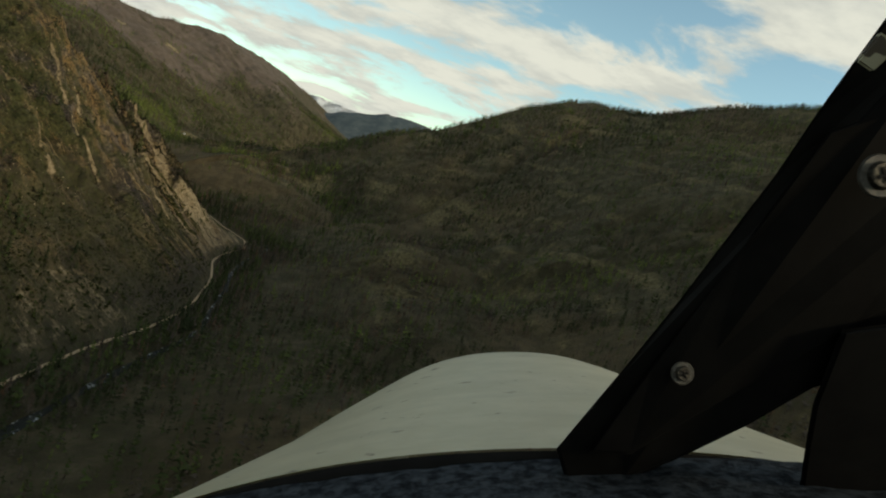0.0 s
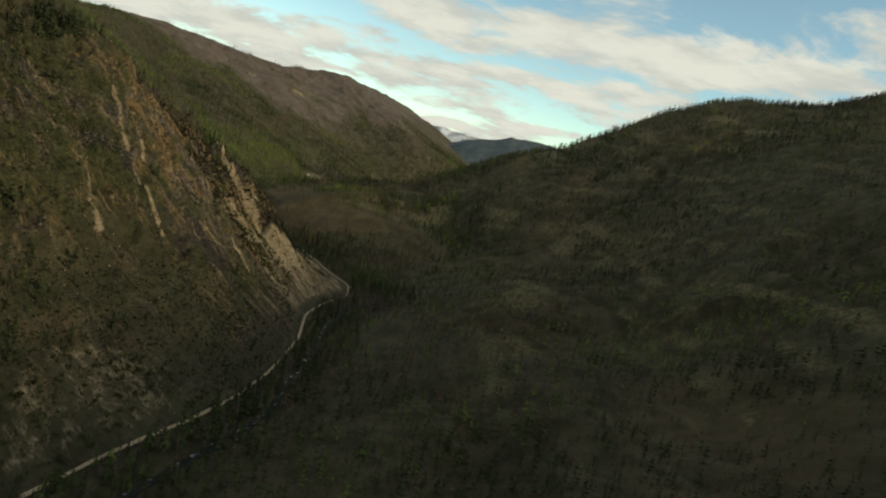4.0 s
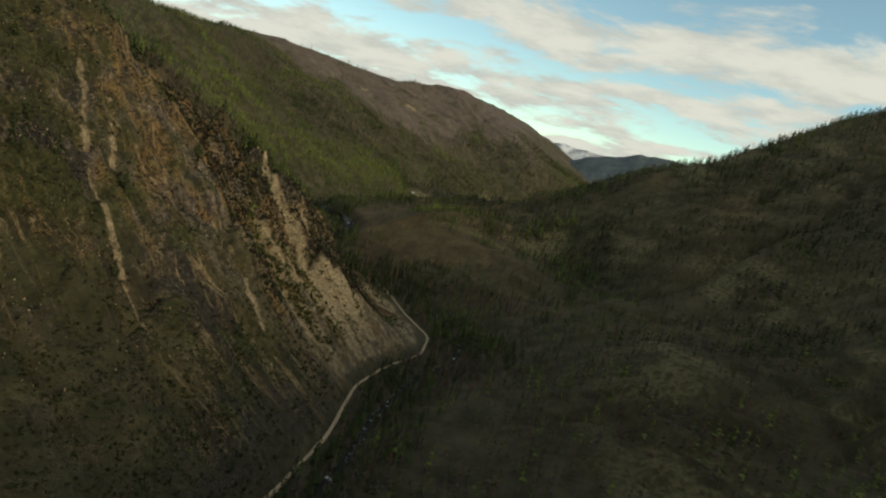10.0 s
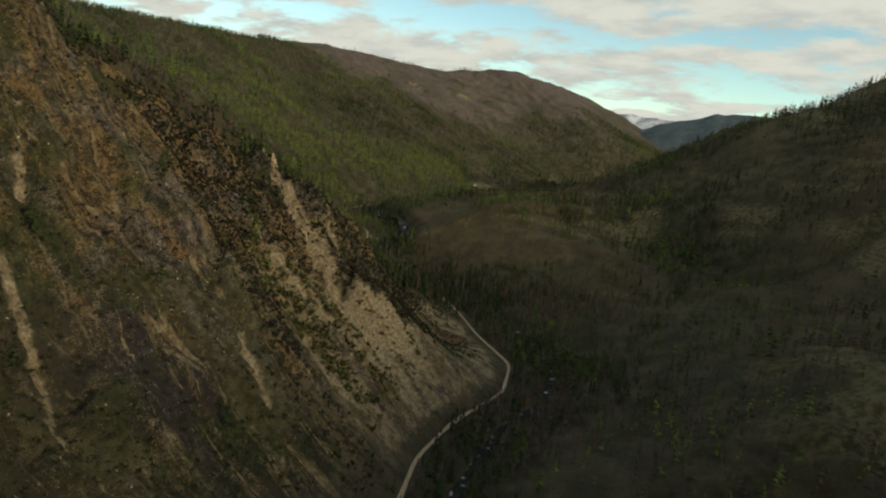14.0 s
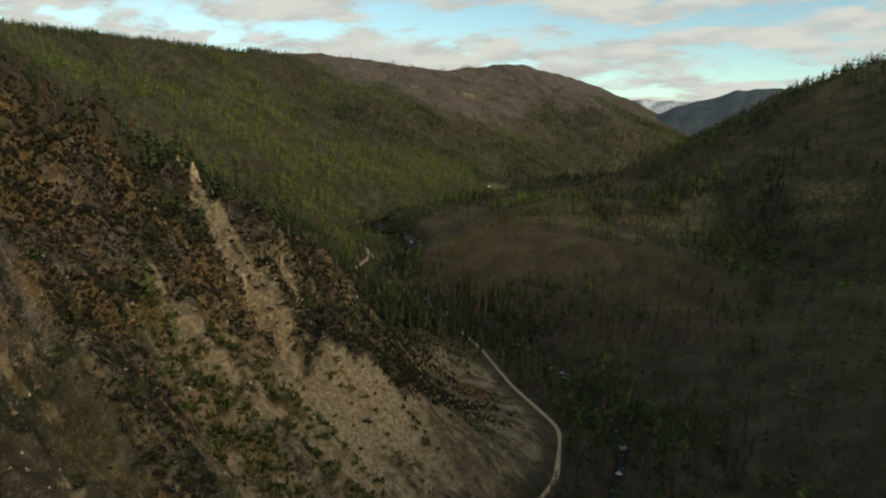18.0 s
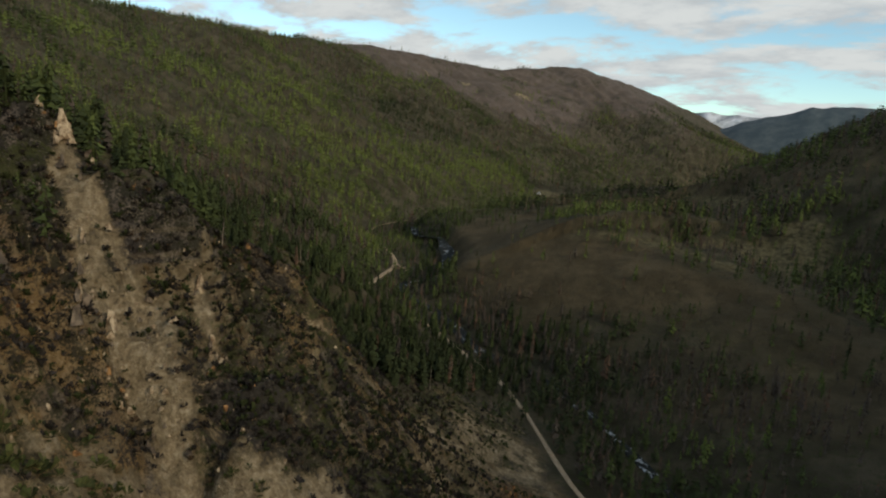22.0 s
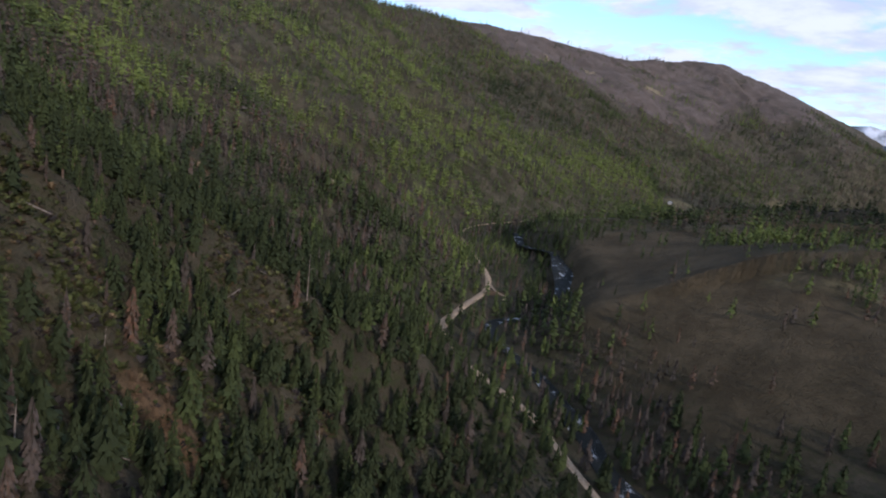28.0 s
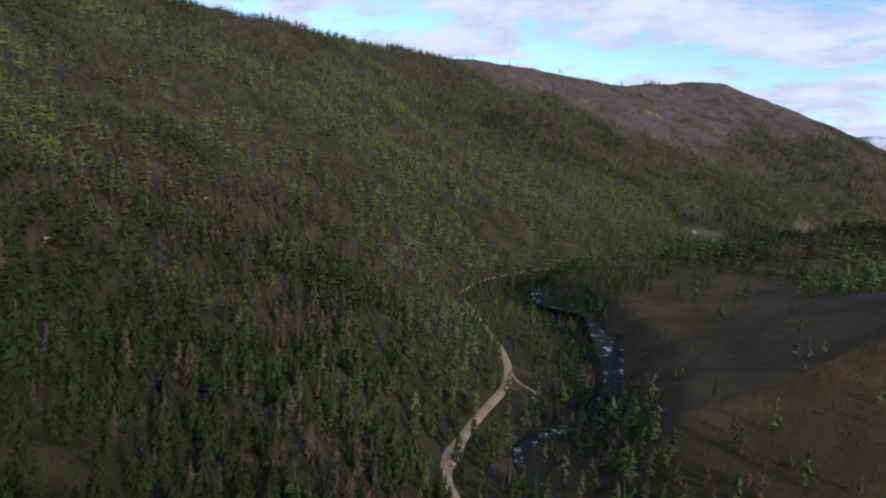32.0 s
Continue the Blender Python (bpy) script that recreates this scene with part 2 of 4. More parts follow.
def simple_material(name, dark, light, scale, rough=0.9, spec=0.2, bump=0.3, dist=0.2):
    m = Mat(name, rough, spec)
    n = m.noise(scale, 7, 0.65)
    return m.done(m.mix(m.rng(n, 0.35, 0.68), dark, light), n, bump, dist)


def water_material():
    m = Mat("creek_water", 0.6, 0.02)
    foam = m.rng(m.noise(0.16, 8, 0.7), 0.55, 0.65)
    c = m.mix(foam, (0.020, 0.022, 0.020), (0.40, 0.42, 0.43))
    m.put(m.b.inputs["Roughness"], m.rng(foam, 0, 1, 0.5, 0.9))
    return m.done(c, m.noise(0.5, 6, 0.7), 0.7, 0.6)


GROUND = ground_material()
FOLIAGE = foliage_material()
BARK = simple_material("conifer_bark", (0.06, 0.042, 0.03), (0.16, 0.11, 0.075), 2.0)
SNAG = simple_material("weathered_snag_wood", (0.13, 0.10, 0.08), (0.30, 0.25, 0.20), 1.5)
GRAVEL = simple_material("road_gravel", (0.26, 0.185, 0.115), (0.44, 0.335, 0.225), 0.8, 0.95, 0.1)
WATER = water_material()
STONE = simple_material("grey_brown_stone", (0.06, 0.046, 0.035), (0.22, 0.17, 0.12), 0.35, 0.9, 0.2, 0.8, 0.6)

RUST = simple_material("rusty_rock", (0.11, 0.05, 0.02), (0.36, 0.20, 0.085), 0.6, 0.9, 0.2, 0.9, 0.5)
PALE_ROCK = simple_material("pale_rusty_rock", (0.16, 0.10, 0.055), (0.50, 0.40, 0.27), 0.55, 0.9, 0.2, 0.9, 0.5)


def shrub_material():
    m = Mat("shrub_leaves", 0.9, 0.1)
    c = m.ramp(m.attr("tint"), [(0.0, (0.024, 0.030, 0.011)), (0.30, (0.070, 0.084, 0.025)), (0.36, (0.120, 0.118, 0.042)), (0.42, (0.026, 0.021, 0.019)), (0.80, (0.056, 0.046, 0.042)), (0.93, (0.095, 0.060, 0.034)), (1.0, (0.20, 0.14, 0.07))])
    c = m.mix(m.rng(m.noise(1.5, 4), 0.3, 0.7), c, m.mix(0.5, c, (0.02, 0.02, 0.012)))
    return m.done(c, m.noise(3.0, 4), 0.6, 0.3)


SHRUB = shrub_material()

# ---- the lie of the land ----
CREEK_ROAD = [(-300, -1300), (-235, -300), (-208, 250), (-204, 363), (-200, 432), (-188, 500), (-185, 545), (-190, 610), (-207, 695), (-236, 775), (-240, 830), (-234, 895), (-250, 948), (-300, 990), (-345, 1038), (-383, 1071), (-418, 1090), (-475, 1122), (-536, 1137), (-572, 1161), (-590, 1198), (-610, 1252), (-632, 1281), (-658, 1304), (-715, 1350), (-765, 1385), (-792, 1445), (-800, 1520), (-790, 1800), (-835, 2020), (-790, 2400), (-760, 2730), (-560, 3020), (-250, 3300), (150, 3600), (900, 4700)]
CREEK = [(-205, -300), (-178, 250), (-172, 363), (-168, 432), (-160, 500), (-158, 545), (-168, 590), (-186, 690), (-200, 740), (-208, 790), (-214, 850), (-206, 900), (-216, 960), (-262, 1020), (-318, 1068), (-370, 1100), (-428, 1112), (-446, 1132), (-470, 1146), (-500, 1168), (-535, 1181), (-556, 1192), (-572, 1212), (-560, 1250), (-568, 1290), (-590, 1325), (-632, 1372), (-700, 1410), (-750, 1470), (-762, 1540), (-755, 1800), (-800, 2020), (-755, 2400), (-725, 2730), (-530, 3000)]
TRACK = [(-622, 1271), (-612, 1262), (-603, 1257), (-596, 1262), (-590, 1254), (-594, 1245)]
LEFT_SLOPE = [0.74] * 7 + [0.78, 0.84, 0.88, 0.88, 0.88, 0.85, 0.72, 0.66, 0.64, 0.62, 0.58, 0.54, 0.52, 0.47, 0.43] + [0.42] * 7 + [0.44, 0.5, 0.8, 0.9, 0.9, 0.9, 0.9]
CREST_Y = [-1300, 300, 900, 1250, 1546, 2000, 2350, 2697, 2900, 3113, 3500, 3900, 4700]
CREST_Z = [320, 320, 332, 347, 366, 380, 412, 468, 440, 470, 470, 420, 300]
HOLLOWS = [(-318, 917, 36, 33), (-442, 972, 50, 38), (-395, 675, 55, -20), (-440, 660, 45, -28), (-395, 800, 40, -8)]
PEAK_X = [-3000, -1700, -1560, -1475, -1366, -1240, -1058, -802, -520, -300, 0, 600]
PEAK_Z = [425, 440, 430, 484, 488, 436, 368, 242, 140, 85, 30, 15]


def value_noise(x, y, seed):
    """Smooth noise on a unit lattice, about -1 to 1."""
    xi, yi = np.floor(x).astype(np.int64), np.floor(y).astype(np.int64)
    u, v = x - xi, y - yi
    u, v = u * u * u * (u * (u * 6 - 15) + 10), v * v * v * (v * (v * 6 - 15) + 10)

    def h(a, b):
        k = (a * 374761393 + b * 668265263 + seed * 974634777) & 0xFFFFFFFF
        k = ((k ^ (k >> 13)) * 1274126177) & 0xFFFFFFFF
        return ((k ^ (k >> 16)) & 0xFFFFFF) / 8388608.0 - 1.0

    return (h(xi, yi) * (1 - u) + h(xi + 1, yi) * u) * (1 - v) + (h(xi, yi + 1) * (1 - u) + h(xi + 1, yi + 1) * u) * v


def fbm(x, y, size, seed, octaves=5, gain=0.5):
    total, amp, f = 0.0, 1.0, 1.0 / size
    for o in range(octaves):
        total = total + amp * value_noise(x * f + 17.3 * o, y * f - 9.1 * o, seed + o)
        amp, f = amp * gain, f * 2.03
    return total


def step(v, a, b):
    t = np.clip((v - a) / (b - a), 0, 1)
    return t * t * (3 - 2 * t)


def softmin(a, b, k):
    h = np.clip(0.5 + 0.5 * (b - a) / k, 0, 1)
    return b * (1 - h) + a * h - k * h * (1 - h)


def valley(x, y):
    """Signed distance from the road (right positive), way along it, and the left wall's height by the nearest gradient."""
    pts = np.array(CREEK_ROAD, float)
    near = np.full(x.shape, 1e9)
    side, along, wall = np.zeros(x.shape), np.zeros(x.shape), np.full(x.shape, 1e9)
    run = 0.0
    for i in range(len(pts) - 1):
        (ax, ay), (bx, by) = pts[i], pts[i + 1]
        dx, dy = bx - ax, by - ay
        n2 = dx * dx + dy * dy
        t = np.clip(((x - ax) * dx + (y - ay) * dy) / n2, 0, 1)
        d = np.hypot(x - ax - t * dx, y - ay - t * dy)
        closer = d < near
        near = np.where(closer, d, near)
        side = np.where(closer, np.sign((x - ax) * dy - (y - ay) * dx), side)
        along = np.where(closer, run + t * math.sqrt(n2), along)
        wall = np.minimum(wall, d * LEFT_SLOPE[i])
        run += math.sqrt(n2)
    return near * side, along, wall


def seg_dist(x, y, line):
    best, way = np.full(np.shape(x), 1e9), np.zeros(np.shape(x))
    for i in range(len(line) - 1):
        (ax, ay), (bx, by) = line[i], line[i + 1]
        t = np.clip(((x - ax) * (bx - ax) + (y - ay) * (by - ay)) / ((bx - ax) ** 2 + (by - ay) ** 2), 0, 1)
        dd = np.hypot(x - ax - t * (bx - ax), y - ay - t * (by - ay))
        way = np.where(dd < best, i + t, way)
        best = np.minimum(best, dd)
    return best, way


def floor_height(y):
    return np.interp(y, [-1300, 900, 1150, 1350, 2000, 2700, 4700], [0, 0, 6, 10, 14, 2, 0])


def terrain(x, y):
    """Heights, and the zones of the ground's cover."""
    d, s, wall = valley(x, y)
    base = floor_height(y)
    rough = fbm(x, y, 60, 3, 5, 0.55)
    large = fbm(x, y, 420, 11, 4)
    # left: spur and main slope up to the crest line
    gully = np.abs(value_noise(s / 55 + 0.25 * rough, wall / 260, 41)) + 0.5 * np.abs(value_noise(s / 21, wall / 150, 43))
    # hollows under the spur's nose and behind it, and the shoulder of its face
    for hx, hy, size, deep in HOLLOWS:
        wall = np.maximum(wall - deep * np.exp(-((x - hx) ** 2 + (y - hy) ** 2) / (2 * size * size)), np.minimum(wall, 0.1 * np.abs(d)))
    lift = step(-d, 12, 90)
    left = wall + lift * ((gully - 0.42) * (19 + 8 * step(-d, 200, 600)) + 6 * rough + 2.2 * fbm(x, y, 14, 15, 3, 0.6) + (1 - step(s, 2330, 2430)) * step(wall, 45, 95) * (7.5 * (0.35 - np.abs(fbm(x, y, 26, 19, 3, 0.6))) + 8.0 * (0.4 - np.abs(value_noise(s / 15 + 0.5 * rough, wall / 85, 48))) + 2.0 * fbm(x, y, 8, 20, 3, 0.65) + 2.2 * (0.3 - np.abs(fbm(x, y, 11, 27, 2, 0.6)))) + 16 * large * step(-d, 150, 700))
    cap = np.interp(y, CREST_Y, CREST_Z) * (1 - step(y, 2760, 2960)) + np.interp(x, PEAK_X, PEAK_Z) * step(y, 2760, 2960)
    left = softmin(left, cap + 9 * large + 4 * rough, 36)
    # right: creek bed, terrace, hillside up to its crest
    r = d
    bed = -3.5 * step(r, 4, 8) * (1 - step(seg_dist(x, y, CREEK)[0], 6, 16))
    right = 0.20 * np.minimum(np.maximum(r - 52, 0), 300) + 0.60 * np.maximum(r - 352, 0)
    mesa = step(y, 1130, 1240) * (1 - step(y, 1480, 1640)) * (1 - step(r, 230, 420))
    right = right + step(r, 47, 88) * 22 * mesa
    crest = np.interp(x, [-900, -227, -150, -35, 60, 120, 310, 411, 536, 687, 866, 1300, 2500], [193, 213, 240, 280, 346, 396, 512, 520, 522, 598, 638, 710, 750])
    right = right + step(r, 70, 240) * ((np.abs(value_noise(s / 150 + 0.3 * rough, r / 700, 71)) - 0.3) * 30 + 6 * rough + 18 * large)
    right = softmin(right, crest + 6 * large + 4 * rough, 36) + bed
    z = base + np.where(d < 0, left, right)
    spur = (1 - step(s, 2330, 2430)) * step(-d, 2, 14) * (1 - 0.8 * spur_back(x, y))
    return z, d, s, wall, spur, rough, large


def bare_mountain(x, y):
    """Where the high slopes up the valley are burnt and bare."""
    edge = np.interp(x, [-2000, -1726, -1371, -1200, -1060, -930], [2300, 2394, 2480, 2560, 2771, 2900])
    n = fbm(x, y, 220, 93, 3)
    woods = step(x, -1180, -1060) * step(n, -0.35, 0.1)
    return step(y - edge + 70 * n + 30 * fbm(x, y, 60, 94, 3), -30, 110) * (1 - step(x, -900, -700)) * (1 - 0.8 * woods)


def spur_back(x, y):
    """The wooded back of the spur, behind the edge of its bare face."""
    edge = np.interp(y, [560, 677, 734, 761, 790, 812, 831, 848, 878, 905, 935], [-560, -500, -462, -442, -422, -408, -384, -376, -378, -370, -358])
    return step(edge - x + 5 * fbm(x, y, 14, 58, 2), -1, 7) * (1 - step(y, 1000, 1060))


def clearing(x, y):
    """Brushy openings in the woods on the back of the spur."""
    n = fbm(x, y, 16, 59, 3)
    r = np.minimum(np.hypot((x + 474) / 22, (y - 928) / 17), np.hypot((x + 455) / 17, (y - 948) / 15))
    r = np.minimum(r, np.hypot((x + 444) / 12, (y - 938) / 9))
    r = np.minimum(r, np.hypot((x + 504) / 24, (y - 990) / 19))
    return 1 - step(np.minimum(r, np.hypot((x + 460) / 10, (y - 989) / 8)) + 0.5 * n, 0.75, 1.15)


def burnt_bank(x, y, d):
    n = fbm(x, y, 50, 97, 3)
    edge = np.interp(y, [1130, 1235, 1349, 1420, 1460, 1500], [-455, -529, -608, -618, -600, -530])
    return step(x - edge + 7 * n, -6, 8) * step(d, 42, 50) * (1 - step(d + 60 * n, 170, 260)) * step(y + 30 * n, 1150, 1210) * (1 - step(y + 10 * n, 1470, 1505))


def grass_bands(x, y, z):
    """Dry grass ledges that run level along the right hillside."""
    return value_noise(z / 9 + 1.3 * fbm(x, y, 170, 37, 3), (x - y) / 240, 38) + 0.55 * fbm(x, y, 60, 39, 4)


def axis_lines(parts):
    out = []
    for a, b, stride in parts:
        out += list(np.arange(a, b, stride))
    return np.array(out + [parts[-1][1]], float)


GX = axis_lines([(-3200, -1900, 30), (-1900, -700, 15), (-700, -470, 3.9), (-470, -230, 2.3), (-230, -150, 4.0), (-150, 300, 9), (300, 1100, 18), (1100, 2600, 40)])
GY = axis_lines([(-1300, 150, 30), (150, 420, 8), (420, 560, 3.9), (560, 960, 2.4), (960, 1100, 3.9), (1100, 1650, 7), (1650, 3400, 15), (3400, 4750, 28)])
MX, MY = np.meshgrid(GX, GY)
Z, DIST, ALONG, WALL, SPUR, ROUGH, LARGE = terrain(MX, MY)


def height(x, y):
    """Ground height by the built sheet, between its lines."""
    i = np.clip(np.searchsorted(GX, x) - 1, 0, len(GX) - 2)
    j = np.clip(np.searchsorted(GY, y) - 1, 0, len(GY) - 2)
    u, v = (x - GX[i]) / (GX[i + 1] - GX[i]), (y - GY[j]) / (GY[j + 1] - GY[j])
    return (Z[j, i] * (1 - u) + Z[j, i + 1] * u) * (1 - v) + (Z[j + 1, i] * (1 - u) + Z[j + 1, i + 1] * u) * v


def mesh_from(name, verts, faces, material, smooth=False):
    """A mesh from arrays of places and of triangles or quads."""
    me = bpy.data.meshes.new(name)
    verts, faces = np.asarray(verts, np.float32), np.asarray(faces, np.int32)
    k = faces.shape[1]
    me.vertices.add(len(verts))
    me.vertices.foreach_set("co", verts.ravel())
    me.loops.add(faces.size)
    me.loops.foreach_set("vertex_index", faces.ravel())
    me.polygons.add(len(faces))
    me.polygons.foreach_set("loop_start", np.arange(0, faces.size, k, dtype=np.int32))
    me.polygons.foreach_set("use_smooth", np.full(len(faces), smooth))
    me.materials.append(material)
    me.update(calc_edges=True)
    return me


def point_attribute(me, name, values):
    a = me.attributes.new(name, "FLOAT", "POINT")
    a.data.foreach_set("value", np.asarray(values, np.float32).ravel())


TALUS = [(-373, 857), (-363, 866), (-361, 876), (-351, 885), (-346, 895), (-341, 912)]
# bare chutes on the spur, from top to foot in plan, with half widths at top and foot
CHUTES = [
    ([(-401, 634), (-381, 627), (-361, 617)], 2.2, 2.0),
    ([(-361, 617), (-336, 614), (-324, 614), (-308, 612), (-286, 605), (-258, 609), (-222, 616)], 1.8, 1.6),
    ([(-393, 650), (-372, 640), (-358, 632)], 1.2, 1.2),
    ([(-397, 820), (-381, 816), (-368, 812), (-356, 811), (-348, 812)], 5.0, 9.0),
    ([(-348, 812), (-341, 813), (-328, 812), (-311, 811), (-288, 822), (-264, 842)], 6.0, 7.0),
    ([(-372, 819), (-358, 821), (-347, 819), (-337, 816)], 3.5, 5.0),
    ([(-352, 747), (-342, 755), (-325, 756), (-298, 752)], 2.0, 2.6),
    ([(-366, 772), (-349, 772), (-335, 775), (-321, 778), (-308, 782), (-278, 797)], 2.4, 4.5),
    ([(-361, 837), (-353, 835), (-346, 833), (-338, 824)], 1.8, 2.2),
    (TALUS, 1.6, 2.6),
    ([(-387, 586), (-360, 566), (-313, 540)], 2.6, 2.0),
    ([(-398, 712), (-352, 716), (-318, 704), (-270, 690)], 1.2, 2.6),
    ([(-372, 950), (-352, 972), (-326, 996)], 1.5, 2.4),
]


def chute_mask(x, y, rough):
    m = np.zeros(np.shape(x))
    torn = fbm(x, y, 9, 48, 3)
    for line, w0, w1 in CHUTES:
        dd, way = seg_dist(x, y, line)
        w = w0 + (w1 - w0) * way / (len(line) - 1)
        m = np.maximum(m, 1 - step(dd + 1.5 * rough + 0.34 * w * torn, 0.15 * w, w * 1.35))
    return m


def fan_zone(y, wall, rough):
    """The fans of scree at the foot of the spur, under their chutes."""
    top = np.interp(y, [350, 410, 455, 500, 540, 575, 600, 630, 655, 685, 715, 738, 748, 766, 790, 821, 845, 870, 905, 950], [10, 36, 46, 34, 14, 20, 50, 30, 58, 72, 66, 62, 95, 106, 94, 70, 52, 48, 46, 30])
    clean = 0.34 + 0.66 * step(y + 8 * rough, 735, 750) + 0.42 * (1 - step(y + 8 * rough, 490, 535))
    return clean * (1 - step(wall - top + 8 * rough, -10, 5))


def build_ground():
    nx, ny = len(GX), len(GY)
    idx = np.arange(nx * ny).reshape(ny, nx)
    faces = np.stack([idx[:-1, :-1], idx[:-1, 1:], idx[1:, 1:], idx[1:, :-1]], -1).reshape(-1, 4)
    chute = chute_mask(MX, MY, ROUGH) * SPUR
    z = Z - 2.0 * chute
    me = mesh_from("ground", np.stack([MX, MY, z], -1).reshape(-1, 3), faces, GROUND, True)
    h = z - floor_height(MY)
    low = SPUR * fan_zone(MY, WALL, ROUGH)
    ribs = value_noise(ALONG / 11 + 0.6 * ROUGH, h / 160, 91) + 0.5 * value_noise(ALONG / 4.5, h / 90, 92)
    scree = np.maximum(chute, low * (0.60 + 0.30 * step(ribs, -0.1, 0.5) + 0.25 * step(MY + 6 * ROUGH, 792, 806) * (1 - step(MY + 6 * ROUGH, 838, 856)) * step(h, 26, 45)))
    rock = SPUR * (1 - 0.5 * step(h, 190, 260)) * (0.3 + 0.7 * np.maximum(step(MY + 30 * ROUGH, 560, 670), step(h, 70, 120))) * (1 - 0.25 * step(MY + 20 * ROUGH, 800, 850))
    grass = SPUR * step(fbm(MX, MY, 38, 63, 3), 0.1, 0.5) * (1 - 0.75 * step(h, 70, 130)) * (1 - 0.7 * step(MY, 740, 800))
    terrace = step(DIST, 110, 220) * step(grass_bands(MX, MY, Z), 0.40, 0.75)
    meadow = 1 - step(np.hypot((MX + 775) / 60, (MY - 2670) / 100), 0.7, 1.0)
    clear = 0.18 * clearing(MX, MY)
    meadow = np.maximum(meadow, clear)
    meadow = np.maximum(meadow, 1 - step(np.hypot((MX + 845) / 36, (MY - 2165) / 70), 0.6, 1.0))
    # share on the right hillside raised to lighten it, in place of mist
    burn = np.maximum(0.85 * step(DIST, 62, 110) * step(fbm(MX, MY, 160, 23, 3), -0.2, 0.6), burnt_bank(MX, MY, DIST))
    bare = bare_mountain(MX, MY)
    pale = np.zeros(MX.shape)
    for px, py, pr in ((-1487, 2737, 34), (-1520, 2700, 22), (-1355, 2948, 36), (-1400, 2900, 20), (-1600, 2640, 18), (240, 1518, 26), (300, 1540, 18), (-728, 1187, 8)):
        pale = np.maximum(pale, 1 - step(np.hypot(MX - px, (MY - py) * 0.7) + np.minimum(14, 0.5 * pr) * ROUGH, pr * 0.4, pr))
    soil = np.zeros(MX.shape)
    for px, py, pr in ((-305, 950, 11), (-442, 940, 9), (-448, 935, 6), (-460, 989, 8), (-466, 984, 5), (-484, 920, 6), (-470, 933, 5), (-498, 994, 4), (-462, 951, 6), (-606, 1257, 7), (-721, 1182, 5), (-690, 1061, 9), (-780, 1168, 11), (-785, 1180, 8)):
        soil = np.maximum(soil, 1 - step(np.hypot(MX - px, MY - py) + 4 * ROUGH, pr * 0.3, pr * 1.2))
    point_attribute(me, "soilw", soil)
    scree = np.maximum(scree, np.maximum(0.8 * pale, 1 - step(seg_dist(MX, MY, TALUS)[0] + 1.5 * ROUGH, 0.9, 3.0)))
    # mask for the darker tone low on the spur
    dark_foot = SPUR * (1 - step(h + 9 * ROUGH, 12, 36)) * (1 - 0.85 * step(MY, 735, 770)) * (0.35 + 0.65 * step(MY, 490, 560))
    point_attribute(me, "footw", dark_foot * (1 - soil))
    point_attribute(me, "brushw", SPUR * (step(MY + 12 * ROUGH, 790, 830) * step(h, 55, 85) + 1.3 * (1 - step(MY + 10 * ROUGH, 715, 750)) * np.maximum((1 - step(h, 60, 110)) * step(MY, 540, 610), 0.8 * (1 - step(MY + 14 * ROUGH, 590, 660)) * step(h, 50, 90))))
    point_attribute(me, "along", ALONG)
    point_attribute(me, "matw", step(-MY, -700, -560) + 0.5 * step(h, 175, 230))
    point_attribute(me, "above", h)
    point_attribute(me, "rockw", rock)
    point_attribute(me, "screew", scree)
    point_attribute(me, "grassw", np.maximum(np.maximum(grass * 0.35, 0.75 * terrace), meadow))
    point_attribute(me, "burnw", burn)
    point_attribute(me, "barew", bare)
    ground = new("ground", me)
    tagged(ground, "steep mountain valley ground of brown rock, scree and forest soil", "ground", kind="structure")
    return ground


ground = build_ground()


def ribbon(name, line, half, lift, material, wobble, label, category, seed, bulges=()):
    """A strip that lies on the ground along a line in plan."""
    pts, wid = [], []
    for (ax, ay), (bx, by) in zip(line[:-1], line[1:]):
        n = max(2, int(math.hypot(bx - ax, by - ay) / 5))
        for k in range(n):
            pts.append((ax + (bx - ax) * k / n, ay + (by - ay) * k / n))
    p = np.array(pts)
    for _ in range(6):
        p[1:-1] = 0.25 * p[:-2] + 0.5 * p[1:-1] + 0.25 * p[2:]
    t = np.gradient(p, axis=0)
    t /= np.linalg.norm(t, axis=1)[:, None]
    nrm = np.stack([t[:, 1], -t[:, 0]], -1)
    w = np.interp(p[:, 1], [1040, 1130], half) * (1 + wobble * value_noise(np.arange(len(p)) / 5.0, np.zeros(len(p)), seed))
    for wx, wy, reach, more in bulges:
        w = w * (1 + more * np.exp(-((p[:, 0] - wx) ** 2 + (p[:, 1] - wy) ** 2) / reach ** 2))
    rows = []
    for a in (-1.15, -0.9, -0.3, 0.3, 0.9, 1.15):
        q = p + nrm * (w * a)[:, None]
        rows.append(np.c_[q, np.full(len(q), -0.5 if abs(a) > 1 else 0.0)])
    v = np.stack(rows, 1)
    zc = np.max(np.stack([height(v[:, k, 0], v[:, k, 1]) for k in range(1, 5)], 1), axis=1) if lift > 0 else height(p[:, 0], p[:, 1]) - lift * 0
    v[:, :, 2] += zc[:, None] + abs(lift)
    n, k = v.shape[:2]
    idx = np.arange(n * k).reshape(n, k)
    f = np.stack([idx[:-1, :-1], idx[:-1, 1:], idx[1:, 1:], idx[1:, :-1]], -1).reshape(-1, 4)
    ob = new(name, mesh_from(name, v.reshape(-1, 3), f, material, True))
    tagged(ob, label, category, kind="structure")
